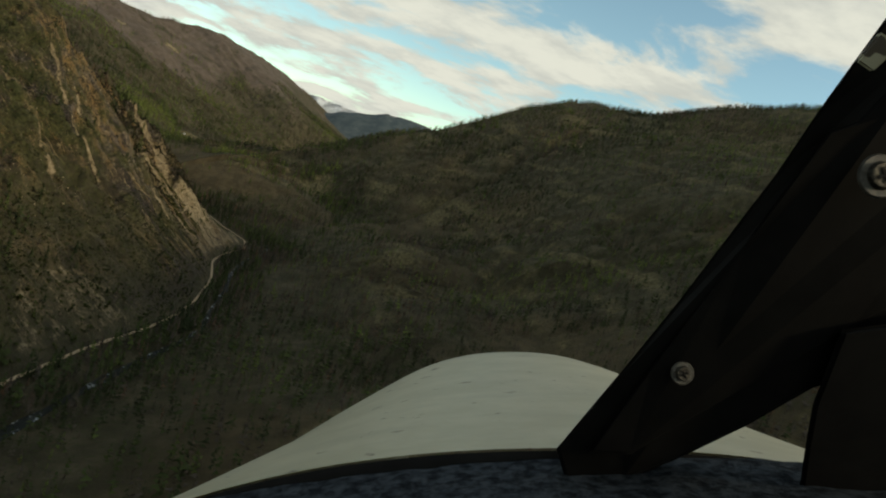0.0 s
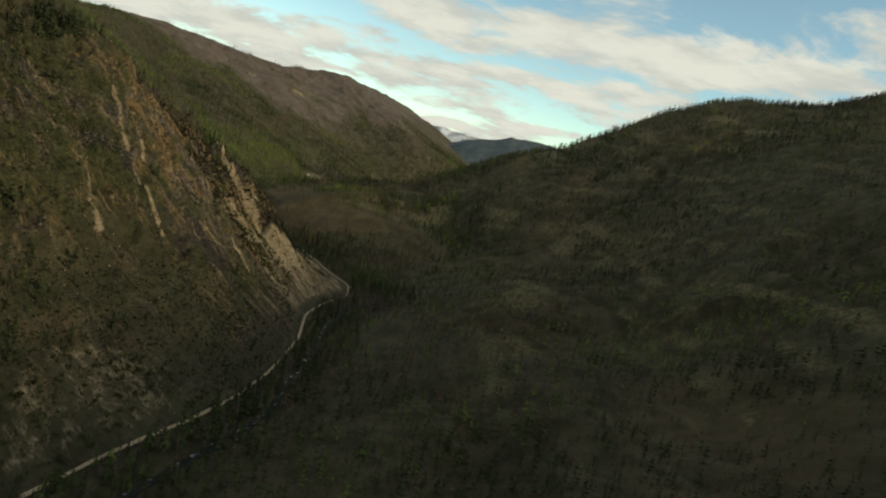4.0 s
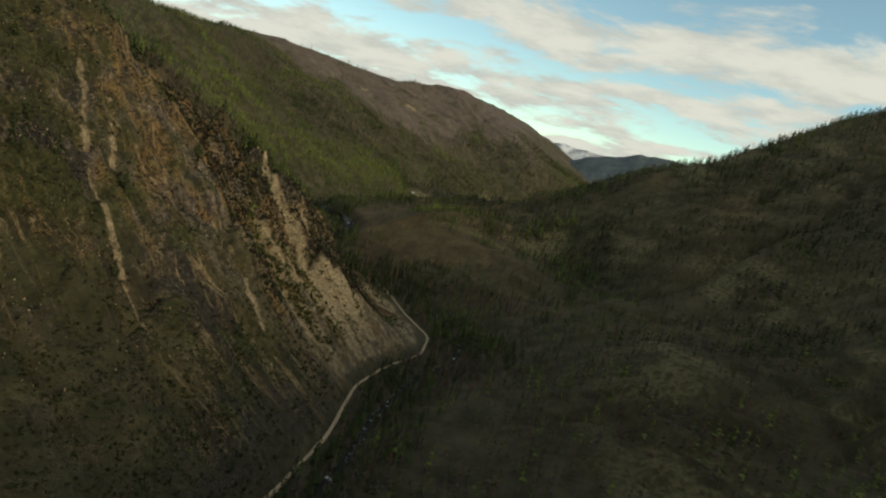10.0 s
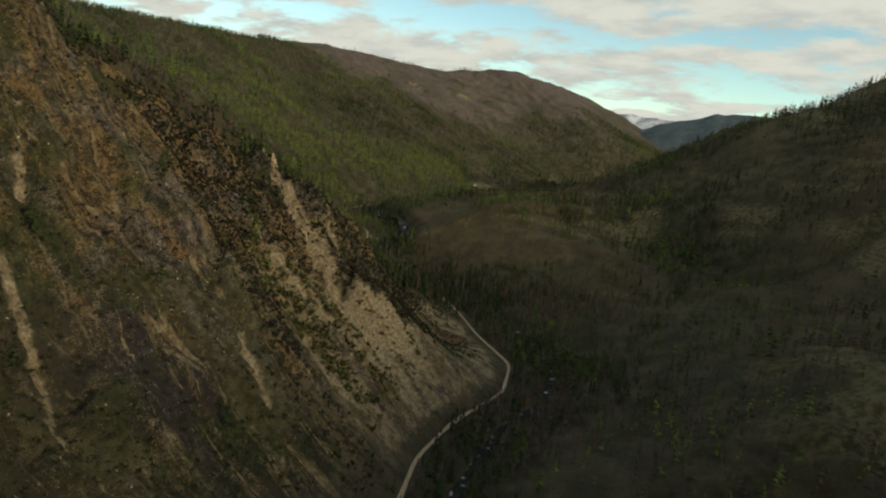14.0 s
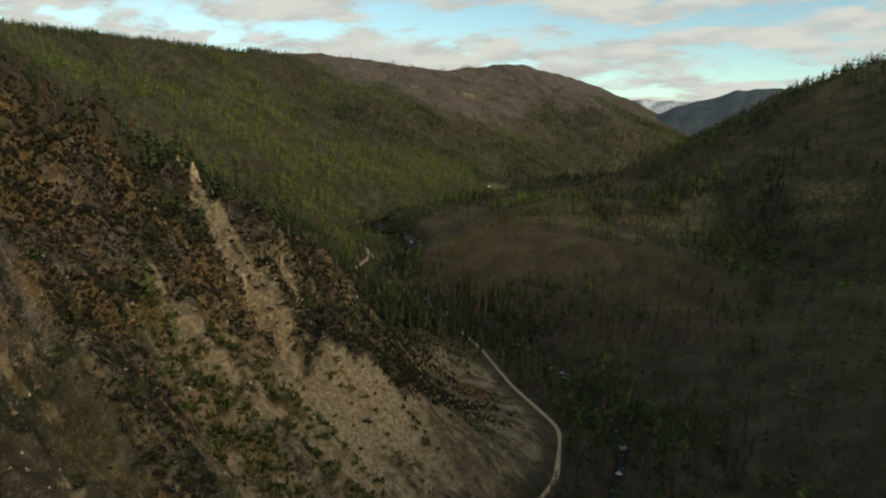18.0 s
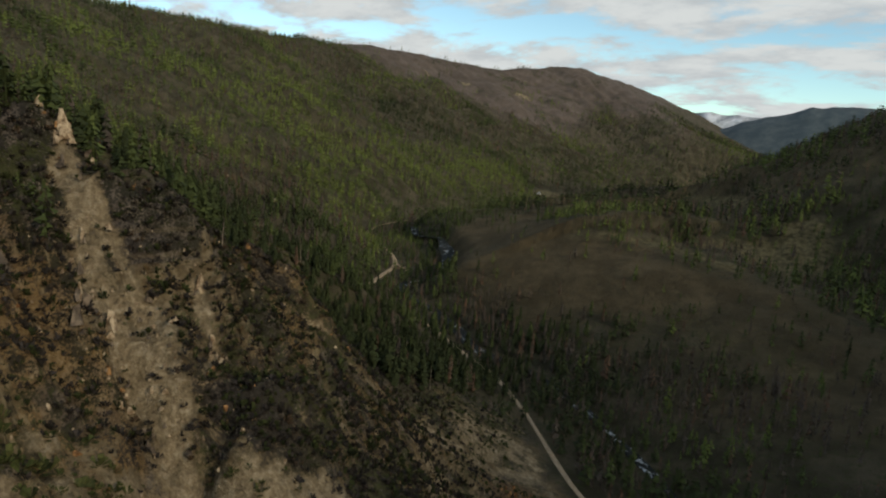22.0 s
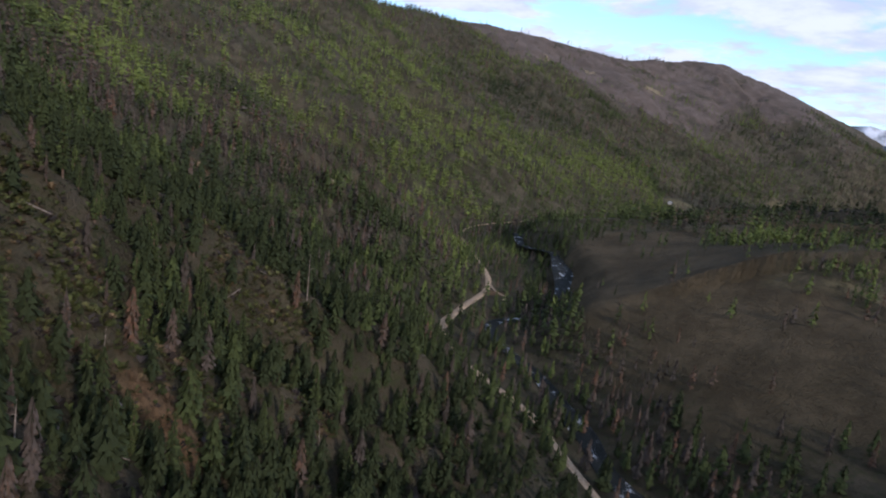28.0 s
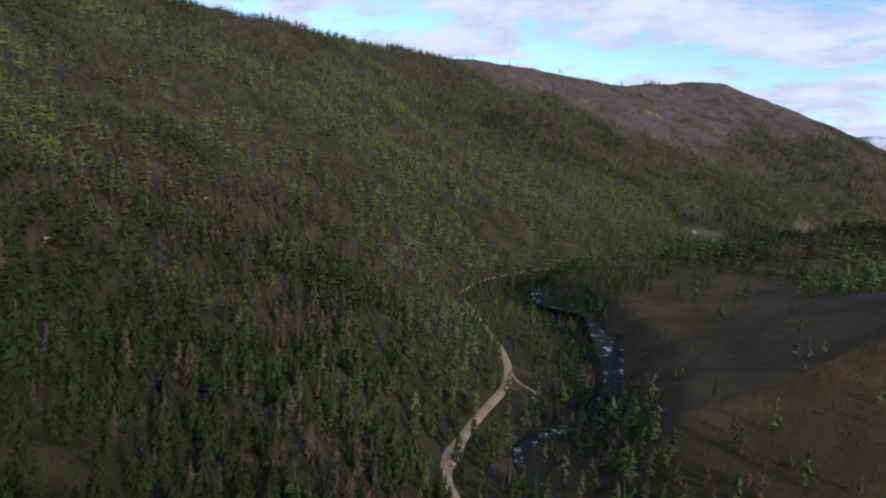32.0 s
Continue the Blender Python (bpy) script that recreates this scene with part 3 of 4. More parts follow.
    return ob


road = ribbon("road", CREEK_ROAD[1:-2], (1.25, 1.95), 0.25, GRAVEL, 0.25, "narrow pale gravel road along the creek", "road", 5, ((-579, 1168, 11, 0.9), (-700, 1336, 30, -0.4), (-780, 1440, 70, -0.35)))
track = ribbon("track", TRACK, (0.9, 0.9), 0.25, GRAVEL, 0.3, "short gravel track branching off the creek road", "track", 15)
river = ribbon("river", CREEK, (2.6, 4.4), 0.9, WATER, 0.3, "dark mountain creek with white rapids", "river", 6, ((-592, 1325, 30, 0.7),))

# ---- trees ----
rng = np.random.default_rng(7)


def tuft_tree(boughs, seed, wide=0.17, fan=1.0):
    """A conifer of many single drooping boughs set at random round a thin trunk, 1 high: places, triangles."""
    g = np.random.default_rng(seed)
    v, f = [], []
    belly = 0.12 + 0.18 * g.random()
    for k in range(boughs):
        u = (k + g.random()) / boughs
        z = 0.07 + 0.90 * u
        r = wide * min(1.0, 0.45 + u / belly * 0.55) * (1 - u) ** 0.65 * (0.55 + 0.75 * g.random()) + 0.02
        a = k * 2.4 + 0.9 * g.normal()
        half = (0.42 + 0.35 * g.random()) * fan
        root = 0.25 if fan > 0.5 else 0.25 + 0.4 * g.random()
        inner = (root * r * math.cos(a), root * r * math.sin(a), min(1.0, z + 0.05 + 0.05 * g.random()))
        o = len(v)
        v.append(inner)
        for turn_by in (-half, half):
            rr = r * (0.75 + 0.5 * g.random())
            v.append((rr * math.cos(a + turn_by), rr * math.sin(a + turn_by), z - 0.05 * g.random()))
        f.append((o, o + 1, o + 2))
    o = len(v)
    for a in range(3):
        v.append((0.013 * math.cos(a * 2.1), 0.013 * math.sin(a * 2.1), -0.06))
    v.append((0, 0, 1.02))
    f += [(o, o + 1, o + 3), (o + 1, o + 2, o + 3), (o + 2, o, o + 3)]
    return np.array(v), np.array(f)


def scatter(box, spacing, seed):
    g = np.random.default_rng(seed)
    x0, y0, x1, y1 = box
    nx, ny = int((x1 - x0) / spacing), int((y1 - y0) / spacing)
    ix, iy = np.meshgrid(np.arange(nx), np.arange(ny))
    return (x0 + (ix + 1.9 * g.random(ix.shape) - 0.45) * spacing).ravel(), (y0 + (iy + 1.9 * g.random(ix.shape) - 0.45) * spacing).ravel()


def tree_chance(x, y):
    d, s, wall = valley(x, y)
    patch = fbm(x, y, 90, 31, 3)
    spur = (1 - step(s, 2330, 2430)) * (d < 0)
    left = np.clip(0.85 + 0.45 * patch, 0.25, 1.0)
    face = np.clip(0.004 + 0.05 * step(patch, 0.3, 0.6) * step(wall, 70, 120) + 0.7 * step(wall + 26 * patch - 45 * (1 - step(y, 560, 700)), 172, 215) + 0.26 * step(patch, 0.0, 0.5) * (1 - step(y, 520, 640)), 0, 0.9)
    c = np.where(d < 0, left * (1 - spur) + face * spur, np.clip(0.75 + 0.5 * patch, 0.2, 0.97))
    c = np.where(d > 0, c * (1 - 0.8 * step(d, 110, 220) * step(grass_bands(x, y, height(x, y)), 0.40, 0.75)), c)
    c = c * (1 - 0.96 * burnt_bank(x, y, d)) * (1 - (0.97 - 0.5 * step(fbm(x, y, 150, 95, 4), 0.15, 0.5)) * bare_mountain(x, y))
    creek = np.where((d > 2.9) & (d < 23), 0.78, np.where(d > 0, 0.85, c))
    wet = seg_dist(x, y, CREEK)[0]
    creek = np.where(wet < np.where((y > 1275) & (y < 1390) | (y > 1180) & (y < 1222) | (y > 1100) & (y < 1152), 8.0, 2.6), 0.0, creek)
    creek = np.where((y > 1130) & (y < 1295) & (d > 0) & (d < 23), 0.38, creek)
    creek = np.where((wet < 16) & (creek > 0.3), 0.96, creek)
    c = np.where((d > -5) & (d < 60), np.where(np.abs(d) < np.where((y > 1303) | (y < 640), 1.5, 2.9), 0.0, np.where((y > 1300) & (y < 1540) & (np.abs(d) < 16), np.where(y < 1358, 1.0, 0.9), creek)), c)
    c = np.where((seg_dist(x, y, TRACK)[0] < 2.6) | (seg_dist(x, y, TALUS)[0] < 3.2) | (np.hypot(x + 579, y - 1168) < 6.5) | (np.hypot(x + 721, y - 1182) < 5), 0.0, c)
    meadow = np.minimum(np.hypot((x + 775) / 60, (y - 2670) / 100), np.hypot((x + 845) / 36, (y - 2165) / 70))
    c = np.where(meadow < 0.95, 0, c)
    c = np.where(chute_mask(x, y, np.zeros(x.shape)) * spur > 0.2, 0, c)
    c = np.where(d < -8, np.maximum(c, 0.9 * spur_back(x, y)), c)
    return c * (1 - 0.88 * clearing(x, y)), d, s


def forest(name, x, y, variants, size, label, tone=0.0):
    """Joined trees of one stand."""
    c, d, s = tree_chance(x, y)
    keep = rng.random(len(x)) < c
    x, y, d, s = x[keep], y[keep], d[keep], s[keep]
    hgt = size * (0.42 + 0.95 * rng.random(len(x))) * (1 + 0.25 * value_noise(x / 70, y / 70, 8))
    z = height(x, y)
    patch = fbm(x, y, 120, 55, 3)
    # band of yellow-green trees; its sunlight is painted in as a lighter tint
    bright, _ = seg_dist(x, y, [(-1135, 1600), (-1016, 1655), (-905, 1700), (-885, 1810), (-925, 2080)])
    # the -0.15 right of the road paints that hillside's shade into the tint
    tint = np.clip(0.30 + 0.12 * rng.normal(size=len(x)) + 0.34 * patch + 0.40 * np.exp(-(bright / 120) ** 2) - 0.15 * (d > 0) * (1 - step(y, 1150, 1400) * (1 - step(d, 160, 300))) + 0.16 * fbm(x, y, 420, 57, 2) - 0.14 * ((d < 0) & (s < 2400)) + tone, 0.0, 0.64)
    # beyond y 1600 more dead trees: their grey stands in for haze
    dead = rng.random(len(x)) < np.clip(0.07 + 0.52 * step(fbm(x, y, 110, 77, 3), 0.06, 0.44) + 0.12 * step(y, 1600, 2200) * (d < 0) - 0.35 * np.exp(-(bright / 120) ** 2) + 0.22 * np.exp(-(seg_dist(x, y, [(-800, 1030), (-710, 1130), (-960, 1350)])[0] / 45) ** 2) + 0.30 * (d > 0) * (1 - step(y, 1150, 1400) * (1 - step(d, 160, 300))), 0, 0.8)
    tint = np.where(dead, 0.70 + 0.30 * rng.random(len(x)) ** 1.2, tint)
    allv, allf, allt, o = [], [], [], 0
    pick = rng.integers(0, len(variants), len(x))
    ang = rng.random(len(x)) * 6.2832
    slim = 0.75 + 0.6 * rng.random(len(x))
    slim = np.where(dead, slim * 0.7, slim)
    for k, (tv, tf) in enumerate(variants):
        m = np.nonzero(pick == k)[0]
        if not len(m):
            continue
        ca, sa_ = np.cos(ang[m])[:, None], np.sin(ang[m])[:, None]
        hh, ss = hgt[m][:, None], slim[m][:, None]
        vx = x[m][:, None] + (tv[:, 0] * ca - tv[:, 1] * sa_) * hh * ss
        vy = y[m][:, None] + (tv[:, 0] * sa_ + tv[:, 1] * ca) * hh * ss
        vz = z[m][:, None] + tv[:, 2] * hh
        allv.append(np.stack([vx, vy, vz], -1).reshape(-1, 3))
        allf.append((tf[None] + (np.arange(len(m)) * len(tv))[:, None, None] + o).reshape(-1, 3))
        jit = np.repeat(tint[m], len(tv)) + 0.05 * rng.normal(size=len(m) * len(tv))
        allt.append(np.where(np.repeat(dead[m], len(tv)), np.clip(jit, 0.70, 1.0), np.clip(jit, 0.0, 0.64)))
        o += len(m) * len(tv)
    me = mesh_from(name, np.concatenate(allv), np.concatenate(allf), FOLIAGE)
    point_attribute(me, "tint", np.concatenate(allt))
    ob = new(name, me)
    tagged(ob, label, "forest", kind="stuff")
    return ob


MID = [tuft_tree(30, 100 + k, 0.195) for k in range(9)]
NEAR = [tuft_tree(80, 150 + k, 0.165, 0.9) for k in range(10)]
CLOSE = [tuft_tree(200, 170 + k, 0.165, 0.40) for k in range(10)]
FAR = [tuft_tree(9, 200 + k, 0.285, 1.6) for k in range(8)]


def stand(box, spacing, seed, name, variants, size, label, gap=None, tone=0.0):
    x, y = scatter(box, spacing, seed)
    if gap:
        out = (x < gap[0]) | (y < gap[1]) | (x > gap[2]) | (y > gap[3])
        x, y = x[out], y[out]
    return forest(name, x, y, variants, size, label, tone)


stand((-1000, 1100, -780, 1480), 5.4, 6, "conifer_forest", FAR, 13.0, "dense green conifer forest up the mountain side")
stand((-1000, 330, -780, 1100), 6.0, 7, "conifer_forest", FAR, 13.0, "dense green conifer forest behind the spur")
# nearer stands: a negative tone paints the shade on them into the needles
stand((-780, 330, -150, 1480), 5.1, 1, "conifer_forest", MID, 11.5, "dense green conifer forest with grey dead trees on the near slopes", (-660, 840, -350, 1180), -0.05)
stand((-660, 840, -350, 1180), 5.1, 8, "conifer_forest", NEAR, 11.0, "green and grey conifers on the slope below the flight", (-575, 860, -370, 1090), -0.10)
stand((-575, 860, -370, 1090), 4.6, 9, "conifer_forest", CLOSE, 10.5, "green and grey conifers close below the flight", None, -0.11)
stand((-420, 80, -150, 330), 6.0, 10, "conifer_forest", FAR, 10.0, "dark conifers along the creek below the flight")
stand((-1000, 1480, 1000, 2200), 6.6, 2, "conifer_forest", FAR, 14.0, "conifer forest on the valley floor and lower hillsides")
stand((-150, 150, 800, 1480), 6.2, 3, "conifer_forest", FAR, 10.5, "thin conifer forest on the shaded hillside across the creek")
stand((-1850, 900, -1000, 3300), 8.0, 4, "conifer_forest", FAR, 14.0, "conifer forest covering the long mountain side")
stand((-1000, 2200, 750, 3600), 9.4, 5, "conifer_forest", FAR, 15.0, "distant conifer forest up the valley")


def clump(points, seed):
    """A low ragged shrub, 1 across: places, triangles."""
    g = np.random.default_rng(seed)
    v = [(0.1 * g.normal(), 0.1 * g.normal(), 0.45 + 0.35 * g.random())]
    f = []
    for ring, (zz_, rr) in enumerate(((0.34, 0.34), (-0.15, 0.56))):
        for a in range(points):
            an = 6.2832 * (a + 0.5 * ring) / points + 0.35 * g.normal()
            r = rr * (0.35 + 1.0 * g.random())
            v.append((r * math.cos(an), r * math.sin(an), zz_ + (0.30 * g.normal() if ring == 0 else 0.08 * g.normal())))
    for a in range(points):
        b = (a + 1) % points
        f += [(0, 1 + a, 1 + b), (1 + a, 1 + points + a, 1 + b), (1 + b, 1 + points + a, 1 + points + b)]
    return np.array(v), np.array(f)


def tuft(sprays, seed):
    """A twiggy shrub of many thin sprays, 1 across: places, triangles."""
    g = np.random.default_rng(seed)
    v, f = [], []
    for k in range(sprays):
        a, up = g.random() * 6.2832, 0.05 + 0.95 * g.random()
        out = 0.62 * math.sqrt(1 - 0.75 * up * up) * (0.7 + 0.5 * g.random())
        c, sn = math.cos(a), math.sin(a)
        root, wide = 0.30 * g.random(), (0.10 + 0.12 * g.random()) * (22 / sprays) ** 0.5
        z = 0.62 * up * (0.75 + 0.5 * g.random())
        o = len(v)
        v += [(root * out * c, root * out * sn, 0.25 * z - 0.08), (out * c - wide * sn, out * sn + wide * c, z * (0.7 + 0.3 * g.random())), (out * c + wide * sn, out * sn - wide * c, z * (0.7 + 0.5 * g.random()))]
        f.append((o, o + 1, o + 2))
    return np.array(v), np.array(f)


def strew(name, x, y, size, variants, material, label, category, squash=(0.6, 1.1), tint=None):
    """Many small pieces joined into one."""
    z = height(x, y)
    g = np.random.default_rng(len(x))
    allv, allf, o = [], [], 0
    pick, ang = g.integers(0, len(variants), len(x)), g.random(len(x)) * 6.2832
    tall = squash[0] + (squash[1] - squash[0]) * g.random(len(x))
    tints = []
    for k, (tv, tf) in enumerate(variants):
        m = np.nonzero(pick == k)[0]
        ca, sn, hh = np.cos(ang[m])[:, None], np.sin(ang[m])[:, None], size[m][:, None]
        v = np.stack([x[m][:, None] + (tv[:, 0] * ca - tv[:, 1] * sn) * hh, y[m][:, None] + (tv[:, 0] * sn + tv[:, 1] * ca) * hh, z[m][:, None] + tv[:, 2] * hh * tall[m][:, None]], -1)
        allv.append(v.reshape(-1, 3))
        allf.append((tf[None] + (np.arange(len(m)) * len(tv))[:, None, None] + o).reshape(-1, 3))
        o += len(m) * len(tv)
        if tint is not None:
            tints.append(np.repeat(tint[m], len(tv)))
    me = mesh_from(name, np.concatenate(allv), np.concatenate(allf), material)
    if tint is not None:
        point_attribute(me, "tint", np.concatenate(tints))
    return tagged(new(name, me), label, category, kind="stuff")


SHRUBS = [tuft(14, 400 + k) for k in range(9)]
BRUSH = [tuft(7, 430 + k) for k in range(6)]
ROCKS = [clump(5, 450 + k) for k in range(5)]


def spur_cover():
    x, y = scatter((-600, 330, -180, 1110), 1.95, 21)
    d, s, wall = valley(x, y)
    n = fbm(x, y, 40, 63, 4)
    spur = (1 - step(s, 2330, 2430)) * (d < -6)
    bare = chute_mask(x, y, np.zeros(x.shape))
    streak = value_noise(s / 7, wall / 90, 44) + 0.7 * value_noise(s / 3.5, wall / 60, 45)
    knot = fbm(x, y, 6, 46, 3)
    low = fan_zone(y, wall, 0.6 * n)
    chance = np.clip(0.46 + 0.12 * n + 0.32 * streak + 0.4 * knot + 0.4 * (1 - step(y + 30 * n, 560, 660)), 0.03, 0.95) * (1 - low) + np.clip(0.20 + 1.15 * streak + 0.4 * knot, 0.01, 0.95) * np.clip(1.6 * low, 0, 1) * step(wall, 14, 40)
    keep = rng.random(len(x)) < spur * chance * (1 - 0.95 * bare)
    size = (0.6 + 1.5 * rng.random(len(x)) ** 2)[keep] * (1 + 0.9 * low[keep]) * (1 - 0.15 * step(y[keep], 760, 830))
    green = rng.random(len(x)) < 0.2 + 0.75 * low + 0.4 * step(n, 0.15, 0.5) * (1 - step(wall, 90, 150)) + 0.35 * (1 - step(y, 560, 640)) + 0.45 * (1 - step(y + 20 * n, 690, 745)) * (1 - step(wall, 60, 120))
    tint = np.where(green, np.clip(0.16 * low + 0.26 * rng.random(len(x)), 0, 0.33), 0.42 + 0.56 * rng.random(len(x)) ** 1.8)[keep]
    strew("shrub_cover", x[keep], y[keep], size, SHRUBS, SHRUB, "low dark green and grey-brown shrubs on the rocky spur", "shrubs", (0.9, 1.8), tint)
    x, y = scatter((-640, 330, -180, 1120), 3.2, 22)
    d, s, wall = valley(x, y)
    n = fbm(x, y, 50, 83, 4)
    spur = (1 - step(s, 2330, 2430)) * (d < -6)
    bare = chute_mask(x, y, np.zeros(x.shape))
    keep = rng.random(len(x)) < spur * np.clip(0.05 + 0.55 * n * step(wall, 50, 110) + 0.35 * bare * step(wall, 60, 110), 0.01, 0.8)
    size = 0.35 + 1.0 * rng.random(len(x)) ** 3
    strew("rock_outcrops", x[keep], y[keep], size[keep], ROCKS, STONE, "jagged grey-brown rocks breaking out of the spur", "rocks", (0.5, 1.6))
    x, y = scatter((-560, 480, -250, 960), 2.3, 28)
    d, s, wall = valley(x, y)
    n = fbm(x, y, 30, 84, 4)
    face = (1 - step(s, 2330, 2430)) * (d < -20) * (1 - spur_back(x, y))
    bare = chute_mask(x, y, np.zeros(x.shape))
    keep = rng.random(len(x)) < face * np.clip(0.10 + 0.35 * n + 0.3 * bare, 0.015, 0.6) * step(wall, 35, 90)
    strew("pale_rocks", x[keep], y[keep], 0.3 + 1.0 * rng.random(keep.sum()) ** 3, ROCKS, PALE_ROCK, "pale tan and rusty rocks scattered on the spur", "rocks", (0.5, 1.3))
    # broken crags in the upper chutes
    x, y = scatter((-402, 740, -330, 845), 1.7, 31)
    d, s, wall = valley(x, y)
    bare = chute_mask(x, y, np.zeros(x.shape))
    keep = rng.random(len(x)) < 0.55 * step(bare, 0.15, 0.5) * step(wall, 74, 100) * step(fbm(x, y, 8, 49, 3), -0.3, 0.5)
    size = (0.7 + 2.4 * rng.random(len(x)) ** 2.5)[keep]
    pale = rng.random(keep.sum()) < 0.62
    strew("crags", x[keep][pale], y[keep][pale], size[pale], ROCKS, PALE_ROCK, "pale broken crags in the upper chutes of the spur", "rocks", (0.7, 1.9))
    strew("crags", x[keep][~pale], y[keep][~pale], size[~pale], ROCKS, STONE, "grey-brown broken crags in the upper chutes of the spur", "rocks", (0.7, 1.9))
    # finer brush along the crest that the flight passes nearest
    x, y = scatter((-450, 720, -280, 990), 1.3, 26)
    d, s, wall = valley(x, y)
    n = fbm(x, y, 3.5, 47, 3)
    spur = (1 - step(s, 2330, 2430)) * (d < -6) * step(wall, 25, 70) * (1 - 0.7 * spur_back(x, y))
    spur = spur * (1 - 0.95 * step(fan_zone(y, wall, 0.6 * fbm(x, y, 40, 63, 4)), 0.1, 0.5))
    keep = rng.random(len(x)) < spur * np.clip(0.74 + 0.5 * n, 0.2, 0.97) * (1 - 0.95 * chute_mask(x, y, np.zeros(x.shape)))
    tint = np.where(rng.random(len(x)) < 0.4, 0.14 * rng.random(len(x)), 0.43 + 0.55 * rng.random(len(x)) ** 2.2)[keep]
    strew("heath", x[keep], y[keep], 1.0 + 1.5 * rng.random(keep.sum()) ** 1.4, SHRUBS, SHRUB, "dark grey-brown heath between rocks on the spur's crest", "shrubs", (1.0, 1.9), tint)
    # rusty rocks that break out along the crest
    x, y = scatter((-440, 740, -290, 965), 2.2, 30)
    d, s, wall = valley(x, y)
    back = spur_back(x, y)
    keep = rng.random(len(x)) < (0.5 * (back > 0.02) * (back < 0.7) + 0.03) * (d < -20) * step(wall, 60, 90) * (1 - back) + 0.7 * (np.hypot(x + 305, y - 950) < 8)
    strew("rusty_rocks", x[keep], y[keep], 0.5 + 1.5 * rng.random(keep.sum()) ** 2, ROCKS, RUST, "orange-brown rocks along the spur's crest", "rocks", (0.6, 1.5))
    # undergrowth on the wooded back of the spur
    x, y = scatter((-620, 840, -330, 1130), 2.1, 24)
    d, s, wall = valley(x, y)
    keep = (d < -6) & (d > -230) & (s > 2330) & (rng.random(len(x)) < np.clip(0.5 + 0.4 * fbm(x, y, 30, 65, 3), 0.1, 0.9))
    tint = np.where(rng.random(len(x)) < 0.85, 0.30 * rng.random(len(x)), 0.45 + 0.5 * rng.random(len(x)))[keep]
    strew("undergrowth", x[keep], y[keep], 0.6 + 1.6 * rng.random(keep.sum()) ** 2, SHRUBS, SHRUB, "olive and brown shrubs between the trees of the spur", "shrubs", (0.7, 1.4), tint)
    # brush of the openings between those trees
    x, y = scatter((-535, 905, -425, 1012), 1.25, 29)
    keep = rng.random(len(x)) < 0.9 * clearing(x, y) * np.clip(0.75 + 0.5 * fbm(x, y, 7, 60, 3), 0.1, 1)
    tint = np.where(rng.random(len(x)) < 0.62, 0.26 + 0.11 * rng.random(len(x)), 0.74 + 0.26 * rng.random(len(x)))[keep]
    strew("clearing_brush", x[keep], y[keep], 1.1 + 2.0 * rng.random(keep.sum()) ** 1.6, SHRUBS, SHRUB, "olive and grey-brown brush in an opening of the woods", "brush", (0.7, 1.3), tint)
    # burnt bank across the creek: low dead brush
    x, y = scatter((-760, 1120, -300, 1560), 2.9, 23)
    d, s, wall = valley(x, y)
    keep = rng.random(len(x)) < 0.75 * burnt_bank(x, y, d)
    strew("dead_brush", x[keep], y[keep], 0.3 + 0.6 * rng.random(keep.sum()), BRUSH, SHRUB, "low brown dead brush on the burnt creek bank", "brush", (0.8, 1.3), 0.86 + 0.14 * rng.random(keep.sum()))


spur_cover()


# ---- far mountains ----
def far_ridge(name, profile, y, depth, material, label, seed):
    """A distant mountain: a ridge with slopes before and behind."""
    xs = np.arange(profile[0][0], profile[-1][0], 18.0)
    top = np.interp(xs, [p[0] for p in profile], [p[1] for p in profile]) + 8 * fbm(xs, xs * 0, 120, seed, 4)
    rows = []
    for k, (dy, hh) in enumerate(((-depth, -0.2), (-0.6 * depth, 0.36), (-0.3 * depth, 0.66), (-0.12 * depth, 0.88), (0, 1.0), (30, 0.9), (70, -0.2))):
        w = fbm(xs, xs * 0 + dy, 160, seed + 3, 4)
        rows.append(np.stack([xs, np.full(len(xs), y + dy) + (25 * w if 0 < k < 4 else 0), top * hh + (10 * w if 0 < k < 4 else 0)], -1))
    v = np.stack(rows)
    idx = np.arange(v.shape[0] * v.shape[1]).reshape(v.shape[:2])
    f = np.stack([idx[:-1, :-1], idx[:-1, 1:], idx[1:, 1:], idx[1:, :-1]], -1).reshape(-1, 4)
    ob = new(name, mesh_from(name, v.reshape(-1, 3), f, material, True))
    tagged(ob, label, "mountain", kind="structure")
    return ob


# the haze of distance is painted into this slope's blue-grey
HAZE_BLUE = simple_material("haze_blue_forest_slope", (0.055, 0.075, 0.085), (0.09, 0.11, 0.115), 0.02)
SNOWY = simple_material("snow_streaked_rock", (0.22, 0.24, 0.26), (0.8, 0.82, 0.85), 0.012)
far_ridge("backdrop", [(-2400, 180), (-1500, 230), (-1000, 250), (-800, 330), (-480, 425), (-250, 432), (100, 420), (600, 380)], 4420, 700, HAZE_BLUE, "distant forested mountain ridge, blue with painted haze", 301)
far_ridge("backdrop", [(-2400, 250), (-1400, 330), (-1120, 388), (-1010, 400), (-940, 384), (-870, 388), (-760, 374), (-500, 330)], 4680, 200, SNOWY, "distant rocky summits streaked with snow", 311)


# ---- single trees, logs and cabins ----
def part(name, me, parent, label=""):
    """One mesh under a thing or a part."""
    ob = new(name, me)
    ob.parent = parent
    if label:
        ob["label"] = label
    return ob


def tube(rows, sides, name, material):
    """A tapered round stem through (x, y, z, radius)."""
    v, f = [], []
    for x, y, z, r in rows:
        for a in range(sides):
            v.append((x + r * math.cos(6.2832 * a / sides), y + r * math.sin(6.2832 * a / sides), z))
